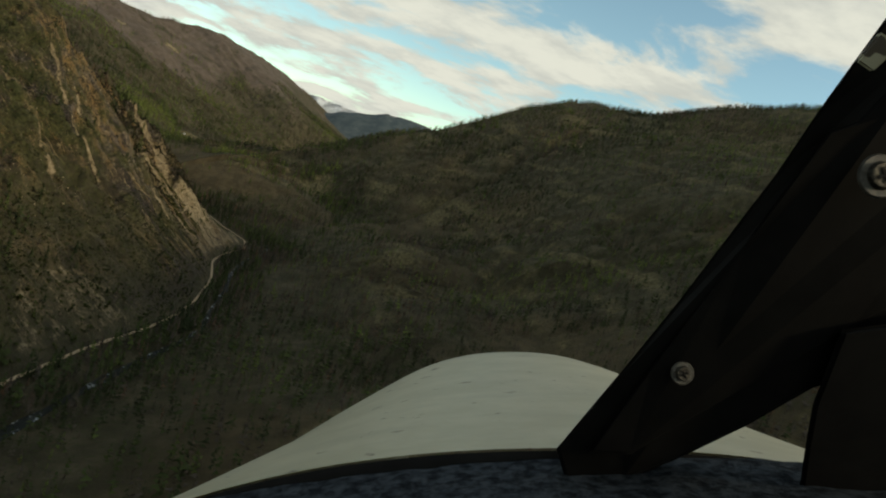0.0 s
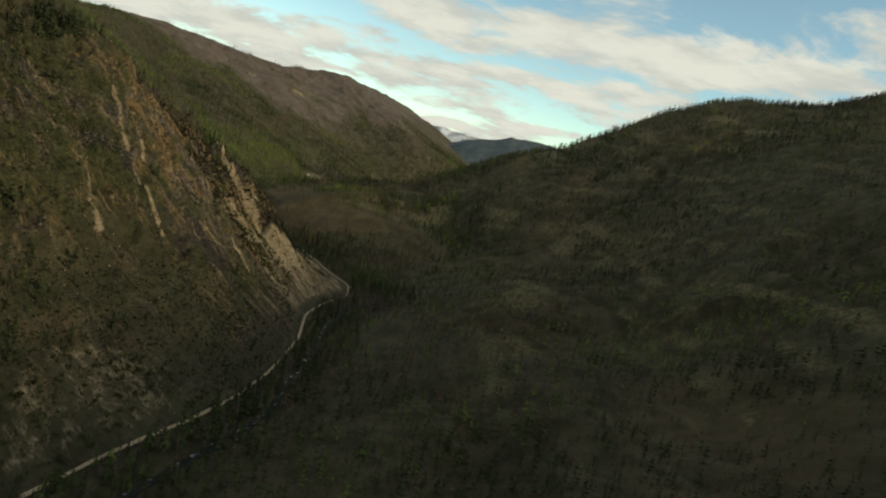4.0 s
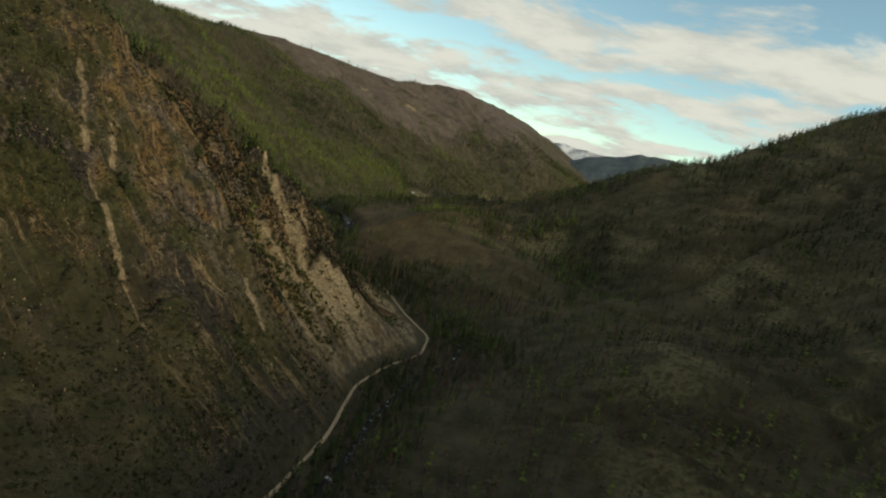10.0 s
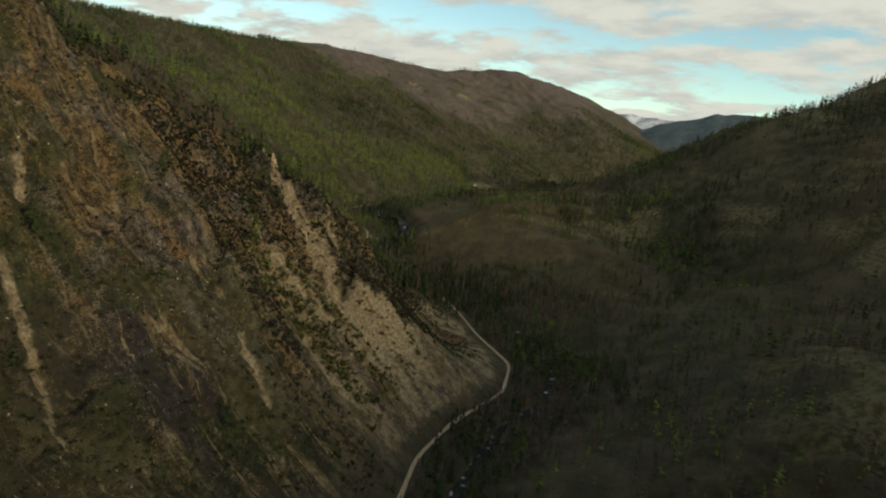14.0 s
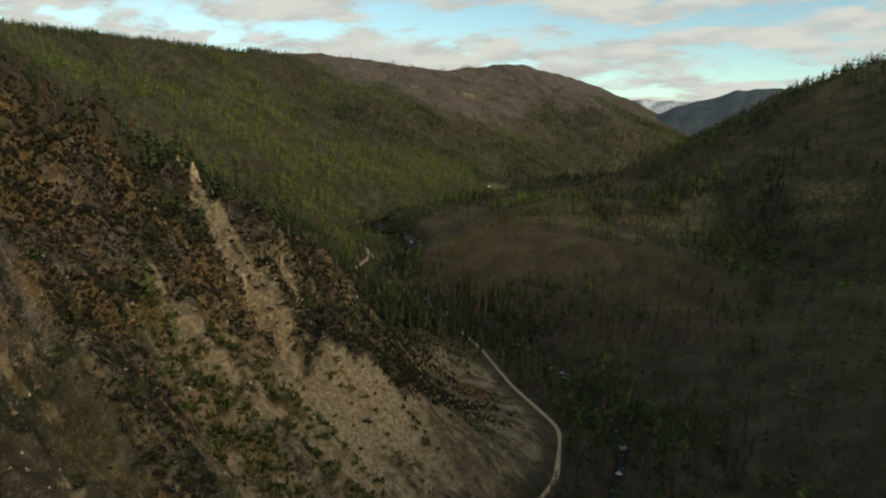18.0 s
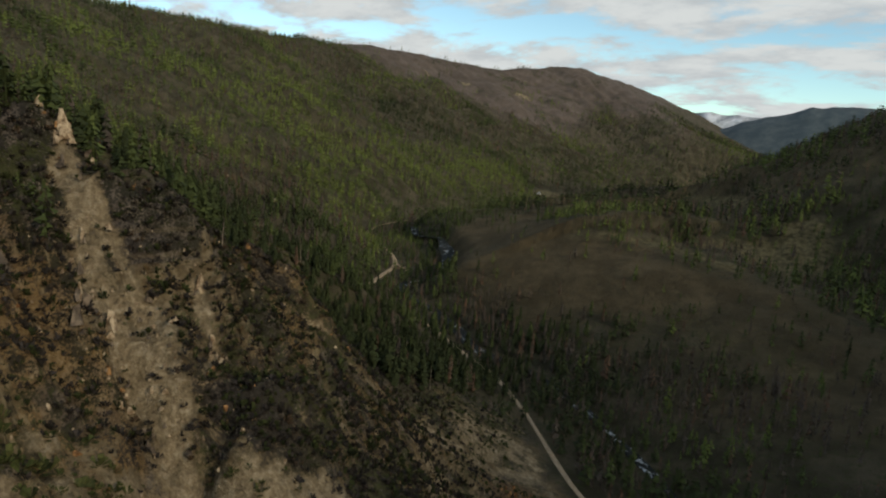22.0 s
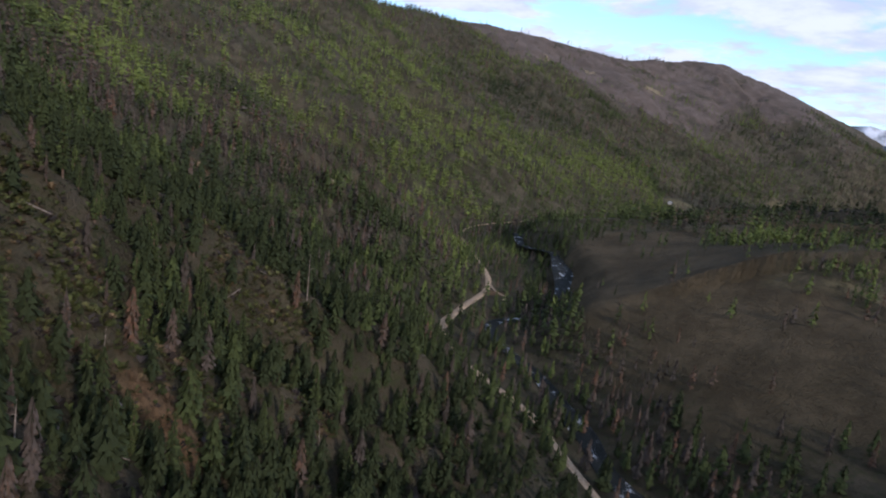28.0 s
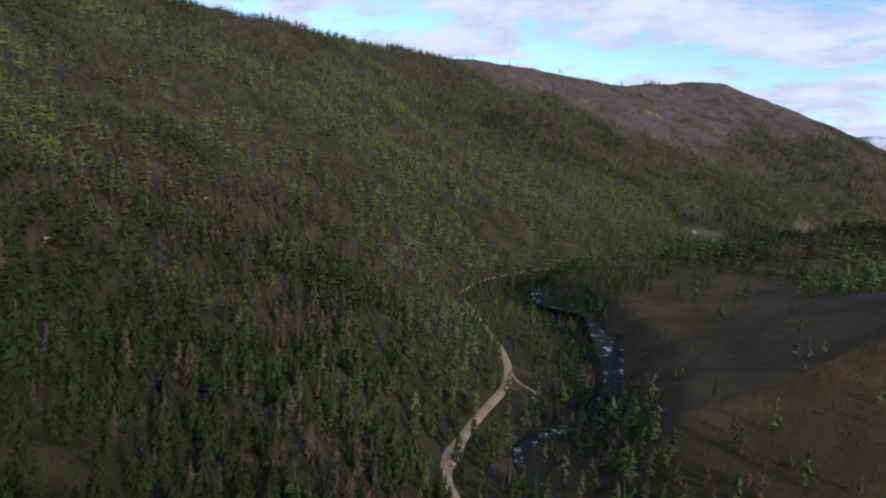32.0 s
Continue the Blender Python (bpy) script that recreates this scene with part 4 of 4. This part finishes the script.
    for k in range(len(rows) - 1):
        for a in range(sides):
            b = (a + 1) % sides
            f.append((k * sides + a, k * sides + b, (k + 1) * sides + b, (k + 1) * sides + a))
    return mesh_from(name, v, f, material, True)


def crown_mesh(seed, tall, base, spread, tint):
    """Whorls of drooping, jagged boughs with gaps between them."""
    g = np.random.default_rng(seed)
    v, f, shade = [], [], []
    z = base
    while z < tall:
        u = (z - base) / (tall - base)
        reach = spread * min(1.0, 0.55 + 2.2 * u) * (1 - u) ** 0.7 * (0.65 + 0.5 * g.random()) + 0.12
        for k in range(int(g.integers(9, 14))):
            a = g.random() * 6.2832
            r = reach * (0.45 + 0.65 * g.random())
            w = 0.13 * r + 0.05
            dx, dy = math.cos(a), math.sin(a)
            droop = (-0.42 + 0.5 * u) * r + 0.12 * g.normal()
            o = len(v)
            v += [(dx * r * 0.1, dy * r * 0.1, z + 0.2), (dx * r * 0.55 - dy * w, dy * r * 0.55 + dx * w, z + droop * 0.6 - 0.12 * g.random()), (dx * r * 0.5, dy * r * 0.5, z + 0.22 + droop * 0.3), (dx * r * 0.55 + dy * w, dy * r * 0.55 - dx * w, z + droop * 0.6 - 0.12 * g.random()), (dx * r, dy * r, z + droop + 0.08 * r), (dx * r * 0.5, dy * r * 0.5, z + droop * 0.6 - 0.3)]
            f += [(o, o + 1, o + 2), (o, o + 2, o + 3), (o + 1, o + 4, o + 2), (o + 2, o + 4, o + 3), (o, o + 5, o + 1), (o + 1, o + 5, o + 4), (o + 5, o + 3, o + 4), (o, o + 3, o + 5)]
            shade += [0.09 * g.normal()] * 6
        z += 0.28 + 0.2 * g.random()
    o = len(v)
    v += [(0.16, 0, tall - 0.7), (-0.09, 0.15, tall - 0.7), (-0.09, -0.15, tall - 0.7), (0, 0, tall + 0.8)]
    f += [(o, o + 1, o + 3), (o + 1, o + 2, o + 3), (o + 2, o, o + 3)]
    shade += [0.0] * 4
    lo, hi = (0.0, 0.64) if tint < 0.66 else (0.70, 1.0)
    me = mesh_from("crown", v, f, FOLIAGE)
    point_attribute(me, "tint", np.clip(tint + np.array(shade), lo, hi))
    return me


def conifer(seed, tall, spread, tint, label):
    tree = tagged(new("conifer_tree"), label, "tree", "trees on the spur's crest")
    part("trunk", tube([(0, 0, -0.6, 0.26), (0.03, 0, tall * 0.4, 0.17), (0, 0.04, tall * 0.97, 0.03)], 6, "trunk", BARK), tree)
    part("crown", crown_mesh(seed, tall, tall * 0.16, spread, tint), tree)
    return tree


def snag(seed, tall, label):
    g = np.random.default_rng(seed)
    tree = tagged(new("dead_tree"), label, "dead tree", "bare snags on the slopes")
    part("trunk", tube([(0, 0, -0.6, 0.19), (0.1, 0, tall * 0.5, 0.12), (0.2, 0.08, tall, 0.03)], 6, "trunk", SNAG), tree)
    for k in range(7):
        z, a, r = tall * (0.35 + 0.08 * k), g.random() * 6.2832, 1.9 * (1 - 0.1 * k) * (0.6 + 0.6 * g.random())
        c, sn = math.cos(a), math.sin(a)
        v = [(0.1 - sn * 0.05, c * 0.05, z), (0.1 + sn * 0.05, -c * 0.05, z), (0.1, 0, z + 0.1), (0.1 + c * r, sn * r, z + 0.35 * r)]
        part("branch", mesh_from("branch", v, [(0, 1, 3), (1, 2, 3), (2, 0, 3), (0, 2, 1)], SNAG), tree)
    return tree


KINDS = [conifer(500 + k, tall, spread, tint, label) for k, (tall, spread, tint, label) in enumerate([
    (11.0, 1.8, 0.18, "tall green conifer with drooping boughs on the steep slope"),
    (9.0, 1.7, 0.28, "yellow-green conifer with a full crown on the slope"),
    (13.0, 1.9, 0.12, "tall dark green conifer standing on the slope"),
    (6.5, 1.4, 0.24, "young green conifer among shrubs on the slope"),
    (10.0, 1.1, 0.80, "grey-brown dying conifer with thin needles on the slope"),
])]
DEAD = [snag(520 + k, tall, label) for k, (tall, label) in enumerate([(13.0, "bare pale grey snag with broken branches on the slope"), (9.0, "short bleached snag standing on the slope")])]


def plant(kinds, places):
    g = np.random.default_rng(77)
    used = set()
    for x, y, k in places:
        m = pose(x, y, float(height(np.array([x]), np.array([y]))[0]), 2 * g.normal(), 2 * g.normal(), 360 * g.random()) @ Matrix.Diagonal((*[0.5 + 0.8 * g.random()] * 3, 1))
        if k in used:
            new_one = copy_thing(kinds[k], m)
            new_one.scale = m.to_scale()
        else:
            kinds[k].matrix_basis = m
            used.add(k)


def near_places():
    """The trees that stand nearest to the flight, on the back of the spur."""
    x, y = scatter((-590, 860, -330, 1120), 5.4, 61)
    d, s, wall = valley(x, y)
    g = np.random.default_rng(62)
    n = fbm(x, y, 40, 66, 3)
    ok = (d < -8) & (spur_back(x, y) > 0.5) & (g.random(len(x)) < np.clip(0.55 + 0.6 * n, 0.12, 0.95) * (1 - 0.9 * clearing(x, y)))
    kinds = g.choice(5, len(x), p=[0.26, 0.24, 0.2, 0.18, 0.12])
    order = np.argsort(np.hypot(x + 455, y - 935))
    picked = [i for i in order if ok[i]][:170]
    return [(float(x[i]), float(y[i]), int(kinds[i])) for i in picked]


plant(KINDS, near_places())
plant(DEAD, [(-434, 965, 0), (-385, 843, 1), (-367, 850, 1), (-416, 941, 1), (-386, 909, 1), (-453, 985, 0), (-405, 905, 1), (-452, 930, 1), (-430, 868, 1), (-500, 1010, 0), (-530, 960, 1), (-360, 960, 0), (-475, 905, 0), (-428, 952, 1)])


def fallen_log(x, y, length, turn_deg, lean):
    ob = new("fallen_log", tube([(0, 0, 0, 0.24), (0.05, 0, length * 0.5, 0.19), (0, 0, length, 0.09)], 7, "fallen_log", SNAG))
    ob.matrix_basis = pose(x, y, float(height(np.array([x]), np.array([y]))[0]) + 0.35, 90 + lean, 0, turn_deg)
    return tagged(ob, "bleached fallen tree trunk lying on the slope", "log", "fallen trunks on the spur")


fallen_log(-432, 917, 9, 60, 14)
fallen_log(-445, 930, 8, 80, -10)
fallen_log(-427, 921, 7, 110, -12)
fallen_log(-398, 919, 8, 20, 25)
fallen_log(-476, 931, 8, 35, 6)
fallen_log(-470, 936, 6, 75, -8)
fallen_log(-482, 924, 7, 120, 10)
fallen_log(-458, 952, 6, 50, 12)
fallen_log(-500, 985, 8, 30, 8)
fallen_log(-508, 996, 6, 80, -6)


def boulder(x, y, wide, seed, label):
    """A blunt weathered block sunk into the slope."""
    bm = bmesh.new()
    bmesh.ops.create_icosphere(bm, subdivisions=3, radius=1.0)
    g = np.random.default_rng(seed)
    cuts = [(Vector(g.normal(size=3)).normalized(), 0.55 + 0.35 * g.random()) for _ in range(11)]
    for v in bm.verts:
        for n, far in cuts:
            over = v.co.dot(n) - far
            if over > 0:
                v.co -= n * over * 0.92
        v.co = Vector((v.co.x * 0.5 * wide, v.co.y * 0.42 * wide, v.co.z * 0.46 * wide)) * (1 + 0.04 * g.normal())
    me = bpy.data.meshes.new("boulder")
    bm.to_mesh(me)
    bm.free()
    me.materials.append(PALE_ROCK)
    ob = new("boulder", me)
    ob.matrix_basis = pose(x, y, float(height(np.array([x]), np.array([y]))[0]) + 0.22 * wide, 0, 0, 360 * g.random())
    return tagged(ob, label, "rock", "boulders in the forest")


boulder(-721, 1182, 5.0, 930, "large pale boulder among conifers on the mountain side")
boulder(-727, 1180, 2.6, 931, "small pale boulder beside a larger one in the forest")
boulder(-690, 1061, 3.6, 932, "tan boulder in a gap of the forest")
boulder(-780, 1168, 3.8, 933, "tan boulder on a bare patch of the mountain side")


def rock_spire(x, y, tall, wide, seed, label):
    """A jagged crag that narrows upwards, split by cracks."""
    g = np.random.default_rng(seed)
    rings, sides = 9, 14
    ang = np.arange(sides) * 6.2832 / sides
    ribs = 0.7 + 0.6 * g.random(sides)
    v, f = [], []
    for k in range(rings):
        u = k / (rings - 1)
        lean = 0.18 * tall * u * u
        for a in range(sides):
            r = wide * (1 - u) ** 0.75 * ribs[a] * (0.75 + 0.5 * g.random()) + 0.12
            v.append((r * math.cos(ang[a]) + lean, 0.8 * r * math.sin(ang[a]), -2.5 + (tall + 2.5) * (u + 0.05 * g.normal() * (0 < k < rings - 1))))
    for k in range(rings - 1):
        for a in range(sides):
            b = (a + 1) % sides
            f.append((k * sides + a, k * sides + b, (k + 1) * sides + b, (k + 1) * sides + a))
    ob = new("rock_spire", mesh_from("rock_spire", v, f, PALE_ROCK))
    ob.matrix_basis = pose(x, y, float(height(np.array([x]), np.array([y]))[0]), 0, 0, 360 * g.random())
    return tagged(ob, label, "rock", "crags on the spur's crest")


for k, (sx, sy, st, sw) in enumerate([(-399, 821, 7.0, 2.6), (-406, 817, 3.0, 1.5), (-361, 838, 3.4, 1.3), (-393, 825, 2.2, 1.4)]):
    rock_spire(sx, sy, st, sw, 900 + k, "tall pale rusty rock spire above the scree chute" if st > 4.4 else "low jagged rusty crag on the spur's crest")


def box_mesh(name, size, at, material, bevel=0.03):
    bm = bmesh.new()
    bmesh.ops.create_cube(bm, size=1.0)
    bmesh.ops.scale(bm, vec=size, verts=bm.verts)
    bmesh.ops.bevel(bm, geom=bm.edges[:], offset=bevel, segments=1, affect="EDGES")
    bmesh.ops.translate(bm, vec=at, verts=bm.verts)
    me = bpy.data.meshes.new(name)
    bm.to_mesh(me)
    bm.free()
    me.materials.append(material)
    return me


PLASTER = simple_material("pale_cabin_boards", (0.5, 0.47, 0.42), (0.7, 0.67, 0.6), 1.2)
TIN = simple_material("weathered_tin_roof", (0.30, 0.30, 0.31), (0.5, 0.5, 0.5), 0.8, 0.5, 0.5)
PANE = simple_material("dark_window_pane", (0.02, 0.025, 0.03), (0.04, 0.045, 0.05), 0.5, 0.1, 0.5)


def cabin(x, y, w, l, turn_deg, label):
    house = tagged(new("cabin"), label, "house", "cabins by the meadow")
    house.matrix_basis = pose(x, y, float(height(np.array([x]), np.array([y]))[0]), 0, 0, turn_deg)
    part("wall", box_mesh("wall", (w, l, 3.4), (0, 0, 1.5), PLASTER), house)
    v = [(-w / 2 - 0.4, -l / 2 - 0.5, 3.1), (0, -l / 2 - 0.5, 5.2), (w / 2 + 0.4, -l / 2 - 0.5, 3.1), (-w / 2 - 0.4, l / 2 + 0.5, 3.1), (0, l / 2 + 0.5, 5.2), (w / 2 + 0.4, l / 2 + 0.5, 3.1)]
    me = bpy.data.meshes.new("roof")
    me.from_pydata(v, [], [(0, 3, 4, 1), (1, 4, 5, 2), (0, 1, 2), (3, 5, 4), (0, 2, 5, 3)])
    me.materials.append(TIN)
    part("roof", me, house, "weathered grey tin roof")
    part("door", box_mesh("door", (0.06, 0.95, 2.05), (w / 2 + 0.03, 0.4, 1.05), BARK, 0.01), house)
    for dy in (-l / 3, l / 3):
        part("window", box_mesh("window", (0.06, 1.1, 1.0), (w / 2 + 0.03, dy, 1.7), PANE, 0.01), house)
    return house


cabin(-855, 2123, 8, 12, 20, "pale cabin with a tin roof by the meadow")
cabin(-824, 2141, 7, 9, -15, "small pale shed with a tin roof by the meadow")

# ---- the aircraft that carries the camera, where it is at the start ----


def chipped_paint():
    m = Mat("chalky_white_paint", 0.45, 0.4)
    grain = m.noise(6.0, 7, 0.65)
    co = m.n.new("ShaderNodeTexCoord").outputs["Object"]
    chips = m.rng(m.noise(26.0, 3, 0.6, co, (0.6, 1.0, 1.0)), 0.67, 0.69)
    grime = m.rng(m.noise(3.5, 6, 0.7, co, (0.5, 1.0, 2.5)), 0.5, 0.7, 0.0, 0.35)
    c = m.mix(m.rng(grain, 0.35, 0.68), (0.33, 0.305, 0.212), (0.40, 0.372, 0.268))
    c = m.mix(grime, c, (0.24, 0.225, 0.17))
    return m.done(m.mix(chips, c, (0.07, 0.055, 0.04)), grain, 0.1, 0.002)


WHITE_PAINT = chipped_paint()
# black trim, darkened further in place of the unbuilt cabin roof's shade
BLACK_TRIM = simple_material("black_trim", (0.003, 0.0027, 0.0025), (0.006, 0.0055, 0.005), 25.0, 0.6, 0.12, 0.2, 0.002)
FABRIC = simple_material("dark_blue_fabric", (0.008, 0.010, 0.013), (0.05, 0.06, 0.07), 60.0, 1.0, 0.05, 1.0, 0.01)
STEEL = simple_material("worn_steel_screw", (0.02, 0.018, 0.014), (0.07, 0.062, 0.05), 300.0, 0.45, 0.5)
WASHER = simple_material("dull_zinc_washer", (0.028, 0.025, 0.02), (0.075, 0.068, 0.054), 120.0, 0.5, 0.4)
STEEL.node_tree.nodes["Principled BSDF"].inputs["Metallic"].default_value = 0.8
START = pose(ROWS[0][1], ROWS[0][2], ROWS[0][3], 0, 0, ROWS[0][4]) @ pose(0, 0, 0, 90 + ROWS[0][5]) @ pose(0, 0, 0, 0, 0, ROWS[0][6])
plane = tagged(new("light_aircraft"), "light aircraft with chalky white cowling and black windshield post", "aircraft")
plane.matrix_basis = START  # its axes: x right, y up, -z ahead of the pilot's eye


def cowling():
    rows = []
    # ahead, centre, top, half width, edge drop
    for ahead, cx, top, half, drop in ((0.79, 0.16, -0.252, 0.62, 0.115), (1.0, 0.17, -0.268, 0.60, 0.13), (1.3, 0.19, -0.288, 0.55, 0.14), (1.6, 0.205, -0.303, 0.49, 0.13), (1.85, 0.215, -0.315, 0.42, 0.115), (2.0, 0.22, -0.330, 0.37, 0.095), (2.06, 0.22, -0.36, 0.34, 0.09), (2.08, 0.22, -0.46, 0.33, 0.1)):
        ring = []
        for k in range(33):
            u = -1.25 + 2.5 * k / 32
            e = min(abs(u), 1.0)
            y = top - drop * e ** 2.3 - max(0.0, abs(u) - 1.0) * 1.6
            ring.append((cx + half * (u if abs(u) < 1 else math.copysign(1 + 0.15 * (abs(u) - 1), u)), y, -ahead))
        rows.append(ring)
    v = np.array(rows)
    idx = np.arange(v.shape[0] * v.shape[1]).reshape(v.shape[:2])
    f = np.stack([idx[:-1, :-1], idx[:-1, 1:], idx[1:, 1:], idx[1:, :-1]], -1).reshape(-1, 4)
    return mesh_from("cowling", v.reshape(-1, 3), f, WHITE_PAINT, True)


def glareshield():
    rows = []
    for ahead in np.linspace(0.30, 0.775, 20):
        ring = []
        for k in range(60):
            x = -0.75 + 1.6 * k / 59
            y = -0.2585 - 0.055 * ((x - 0.25) / 0.56) ** 2 - 0.02 * (0.775 - ahead) + 0.003 * float(value_noise(np.array([x * 60]), np.array([ahead * 60]), 5)[0])
            ring.append((x, y, -ahead))
        rows.append(ring)
    v = np.array(rows)
    idx = np.arange(v.shape[0] * v.shape[1]).reshape(v.shape[:2])
    f = np.stack([idx[:-1, :-1], idx[:-1, 1:], idx[1:, 1:], idx[1:, :-1]], -1).reshape(-1, 4)
    return mesh_from("glareshield", v.reshape(-1, 3), f, FABRIC, True)


def beam(name, section, a, b, material, bevel):
    """A rounded bar from a to b; section: (across, deep) at both ends, across lies in the eye's picture."""
    a, b = Vector(a), Vector(b)
    run = (b - a).normalized()
    across = run.cross(Vector((0, 0, 1))).normalized()
    deep = run.cross(across)
    bm = bmesh.new()
    ends = []
    for p, (w, h) in ((a, section[0]), (b, section[1])):
        ends.append([bm.verts.new(p + across * w * i + deep * h * j) for i, j in ((-0.5, -0.5), (0.5, -0.5), (0.5, 0.5), (-0.5, 0.5))])
    bm.faces.new(ends[0][::-1])
    bm.faces.new(ends[1])
    for i in range(4):
        bm.faces.new((ends[0][i], ends[0][(i + 1) % 4], ends[1][(i + 1) % 4], ends[1][i]))
    bmesh.ops.bevel(bm, geom=bm.edges[:], offset=bevel, segments=3, affect="EDGES")
    bmesh.ops.recalc_face_normals(bm, faces=bm.faces)
    me = bpy.data.meshes.new(name)
    bm.to_mesh(me)
    bm.free()
    me.materials.append(material)
    return me


def pillar(name, outline, thick, material, bevel, nearer=0.0):
    """A plate seen by the eye in the given outline (run over reach), its upper end nearer to the eye than its foot."""
    bm = bmesh.new()
    rings = []
    for back in (0.0, thick):
        ring = []
        for u, v in outline:
            reach = 0.64 - 0.30 * (v + 0.1) + nearer + back
            ring.append(bm.verts.new((u * reach, v * reach, -reach)))
        rings.append(ring)
    bm.faces.new(rings[0])
    bm.faces.new(rings[1][::-1])
    n = len(outline)
    for i in range(n):
        bm.faces.new((rings[0][i], rings[1][i], rings[1][(i + 1) % n], rings[0][(i + 1) % n]))
    bmesh.ops.recalc_face_normals(bm, faces=bm.faces)
    bmesh.ops.bevel(bm, geom=[e for e in bm.edges if all(v in rings[0] for v in e.verts)], offset=bevel, segments=3, affect="EDGES")
    me = bpy.data.meshes.new(name)
    bm.to_mesh(me)
    bm.free()
    me.materials.append(material)
    return me


def screw(name, radius, where, parent):
    bm = bmesh.new()
    bmesh.ops.create_cone(bm, cap_ends=True, segments=20, radius1=radius, radius2=radius * 0.8, depth=radius * 0.5)
    bmesh.ops.bevel(bm, geom=[e for e in bm.edges if e.calc_length() > 0], offset=radius * 0.06, segments=1, affect="EDGES")
    me = bpy.data.meshes.new(name)
    bm.to_mesh(me)
    bm.free()
    me.materials.append(STEEL)
    ob = part(name, me, parent, "worn steel cross-head screw")
    ob.matrix_basis = pose(*where)
    ring = bmesh.new()
    bmesh.ops.create_cone(ring, cap_ends=True, segments=24, radius1=radius * 1.45, radius2=radius * 1.35, depth=radius * 0.2)
    wm = bpy.data.meshes.new("washer")
    ring.to_mesh(wm)
    ring.free()
    wm.materials.append(WASHER)
    washer = part("washer", wm, ob, "dull zinc washer")
    washer.matrix_basis = pose(0, 0, -radius * 0.2)
    for turn_deg in (20, 110):
        slot = part("slot", box_mesh("slot", (radius * 1.0, radius * 0.22, radius * 0.06), (0, 0, radius * 0.27), BLACK_TRIM, radius * 0.02), ob)
        slot.matrix_basis = pose(0, 0, 0, 0, 0, turn_deg)
    return ob


part("cowling", cowling(), plane)
part("glareshield", glareshield(), plane, "dark fabric glareshield")
post = part("windshield_post", pillar("windshield_post", [(0.182, -0.320), (0.249, -0.240), (0.288, -0.194), (0.377, -0.085), (0.467, 0.033), (0.533, 0.119), (0.603, 0.223), (0.735, 0.405), (0.86, 0.405), (0.86, -0.150), (0.594, -0.222), (0.487, -0.283), (0.377, -0.336), (0.290, -0.372), (0.236, -0.392), (0.196, -0.370)], 0.035, BLACK_TRIM, 0.004), plane, "black windshield post")
part("cover_plate", pillar("cover_plate", [(0.236, -0.325), (0.330, -0.195), (0.470, -0.010), (0.620, 0.190), (0.700, 0.215), (0.86, 0.13), (0.86, -0.02), (0.660, -0.125), (0.500, -0.215), (0.300, -0.330)], 0.006, BLACK_TRIM, 0.003, -0.014), post)
part("trim_panel", pillar("trim_panel", [(0.566, -0.420), (0.580, -0.322), (0.592, -0.250), (0.640, -0.130), (0.86, -0.10), (0.86, -0.420)], 0.02, BLACK_TRIM, 0.006, -0.03), plane)
screw("screw", 0.0135, (0.377, 0.063, -0.535), post)
screw("screw", 0.0085, (0.2465, -0.128, -0.640), post)
part("tape", beam("tape", ((0.014, 0.004), (0.018, 0.004)), (0.307, 0.133, -0.455), (0.319, 0.150, -0.445), WHITE_PAINT, 0.0015), plane, "strip of yellowed tape")


def base_seal():
    rows = []
    for drop, ahead in ((0.002, 0.786), (0.010, 0.782), (0.16, 0.778)):
        rows.append([(0.16 + 0.62 * (-1 + 2 * k / 40), -0.252 - 0.115 * abs(-1 + 2 * k / 40) ** 2.3 - drop, -ahead) for k in range(41)])
    v = np.array(rows)
    idx = np.arange(v.shape[0] * v.shape[1]).reshape(v.shape[:2])
    f = np.stack([idx[:-1, :-1], idx[:-1, 1:], idx[1:, 1:], idx[1:, :-1]], -1).reshape(-1, 4)
    return mesh_from("base_seal", v.reshape(-1, 3), f, BLACK_TRIM, True)


part("base_seal", base_seal(), plane, "black windshield seal")
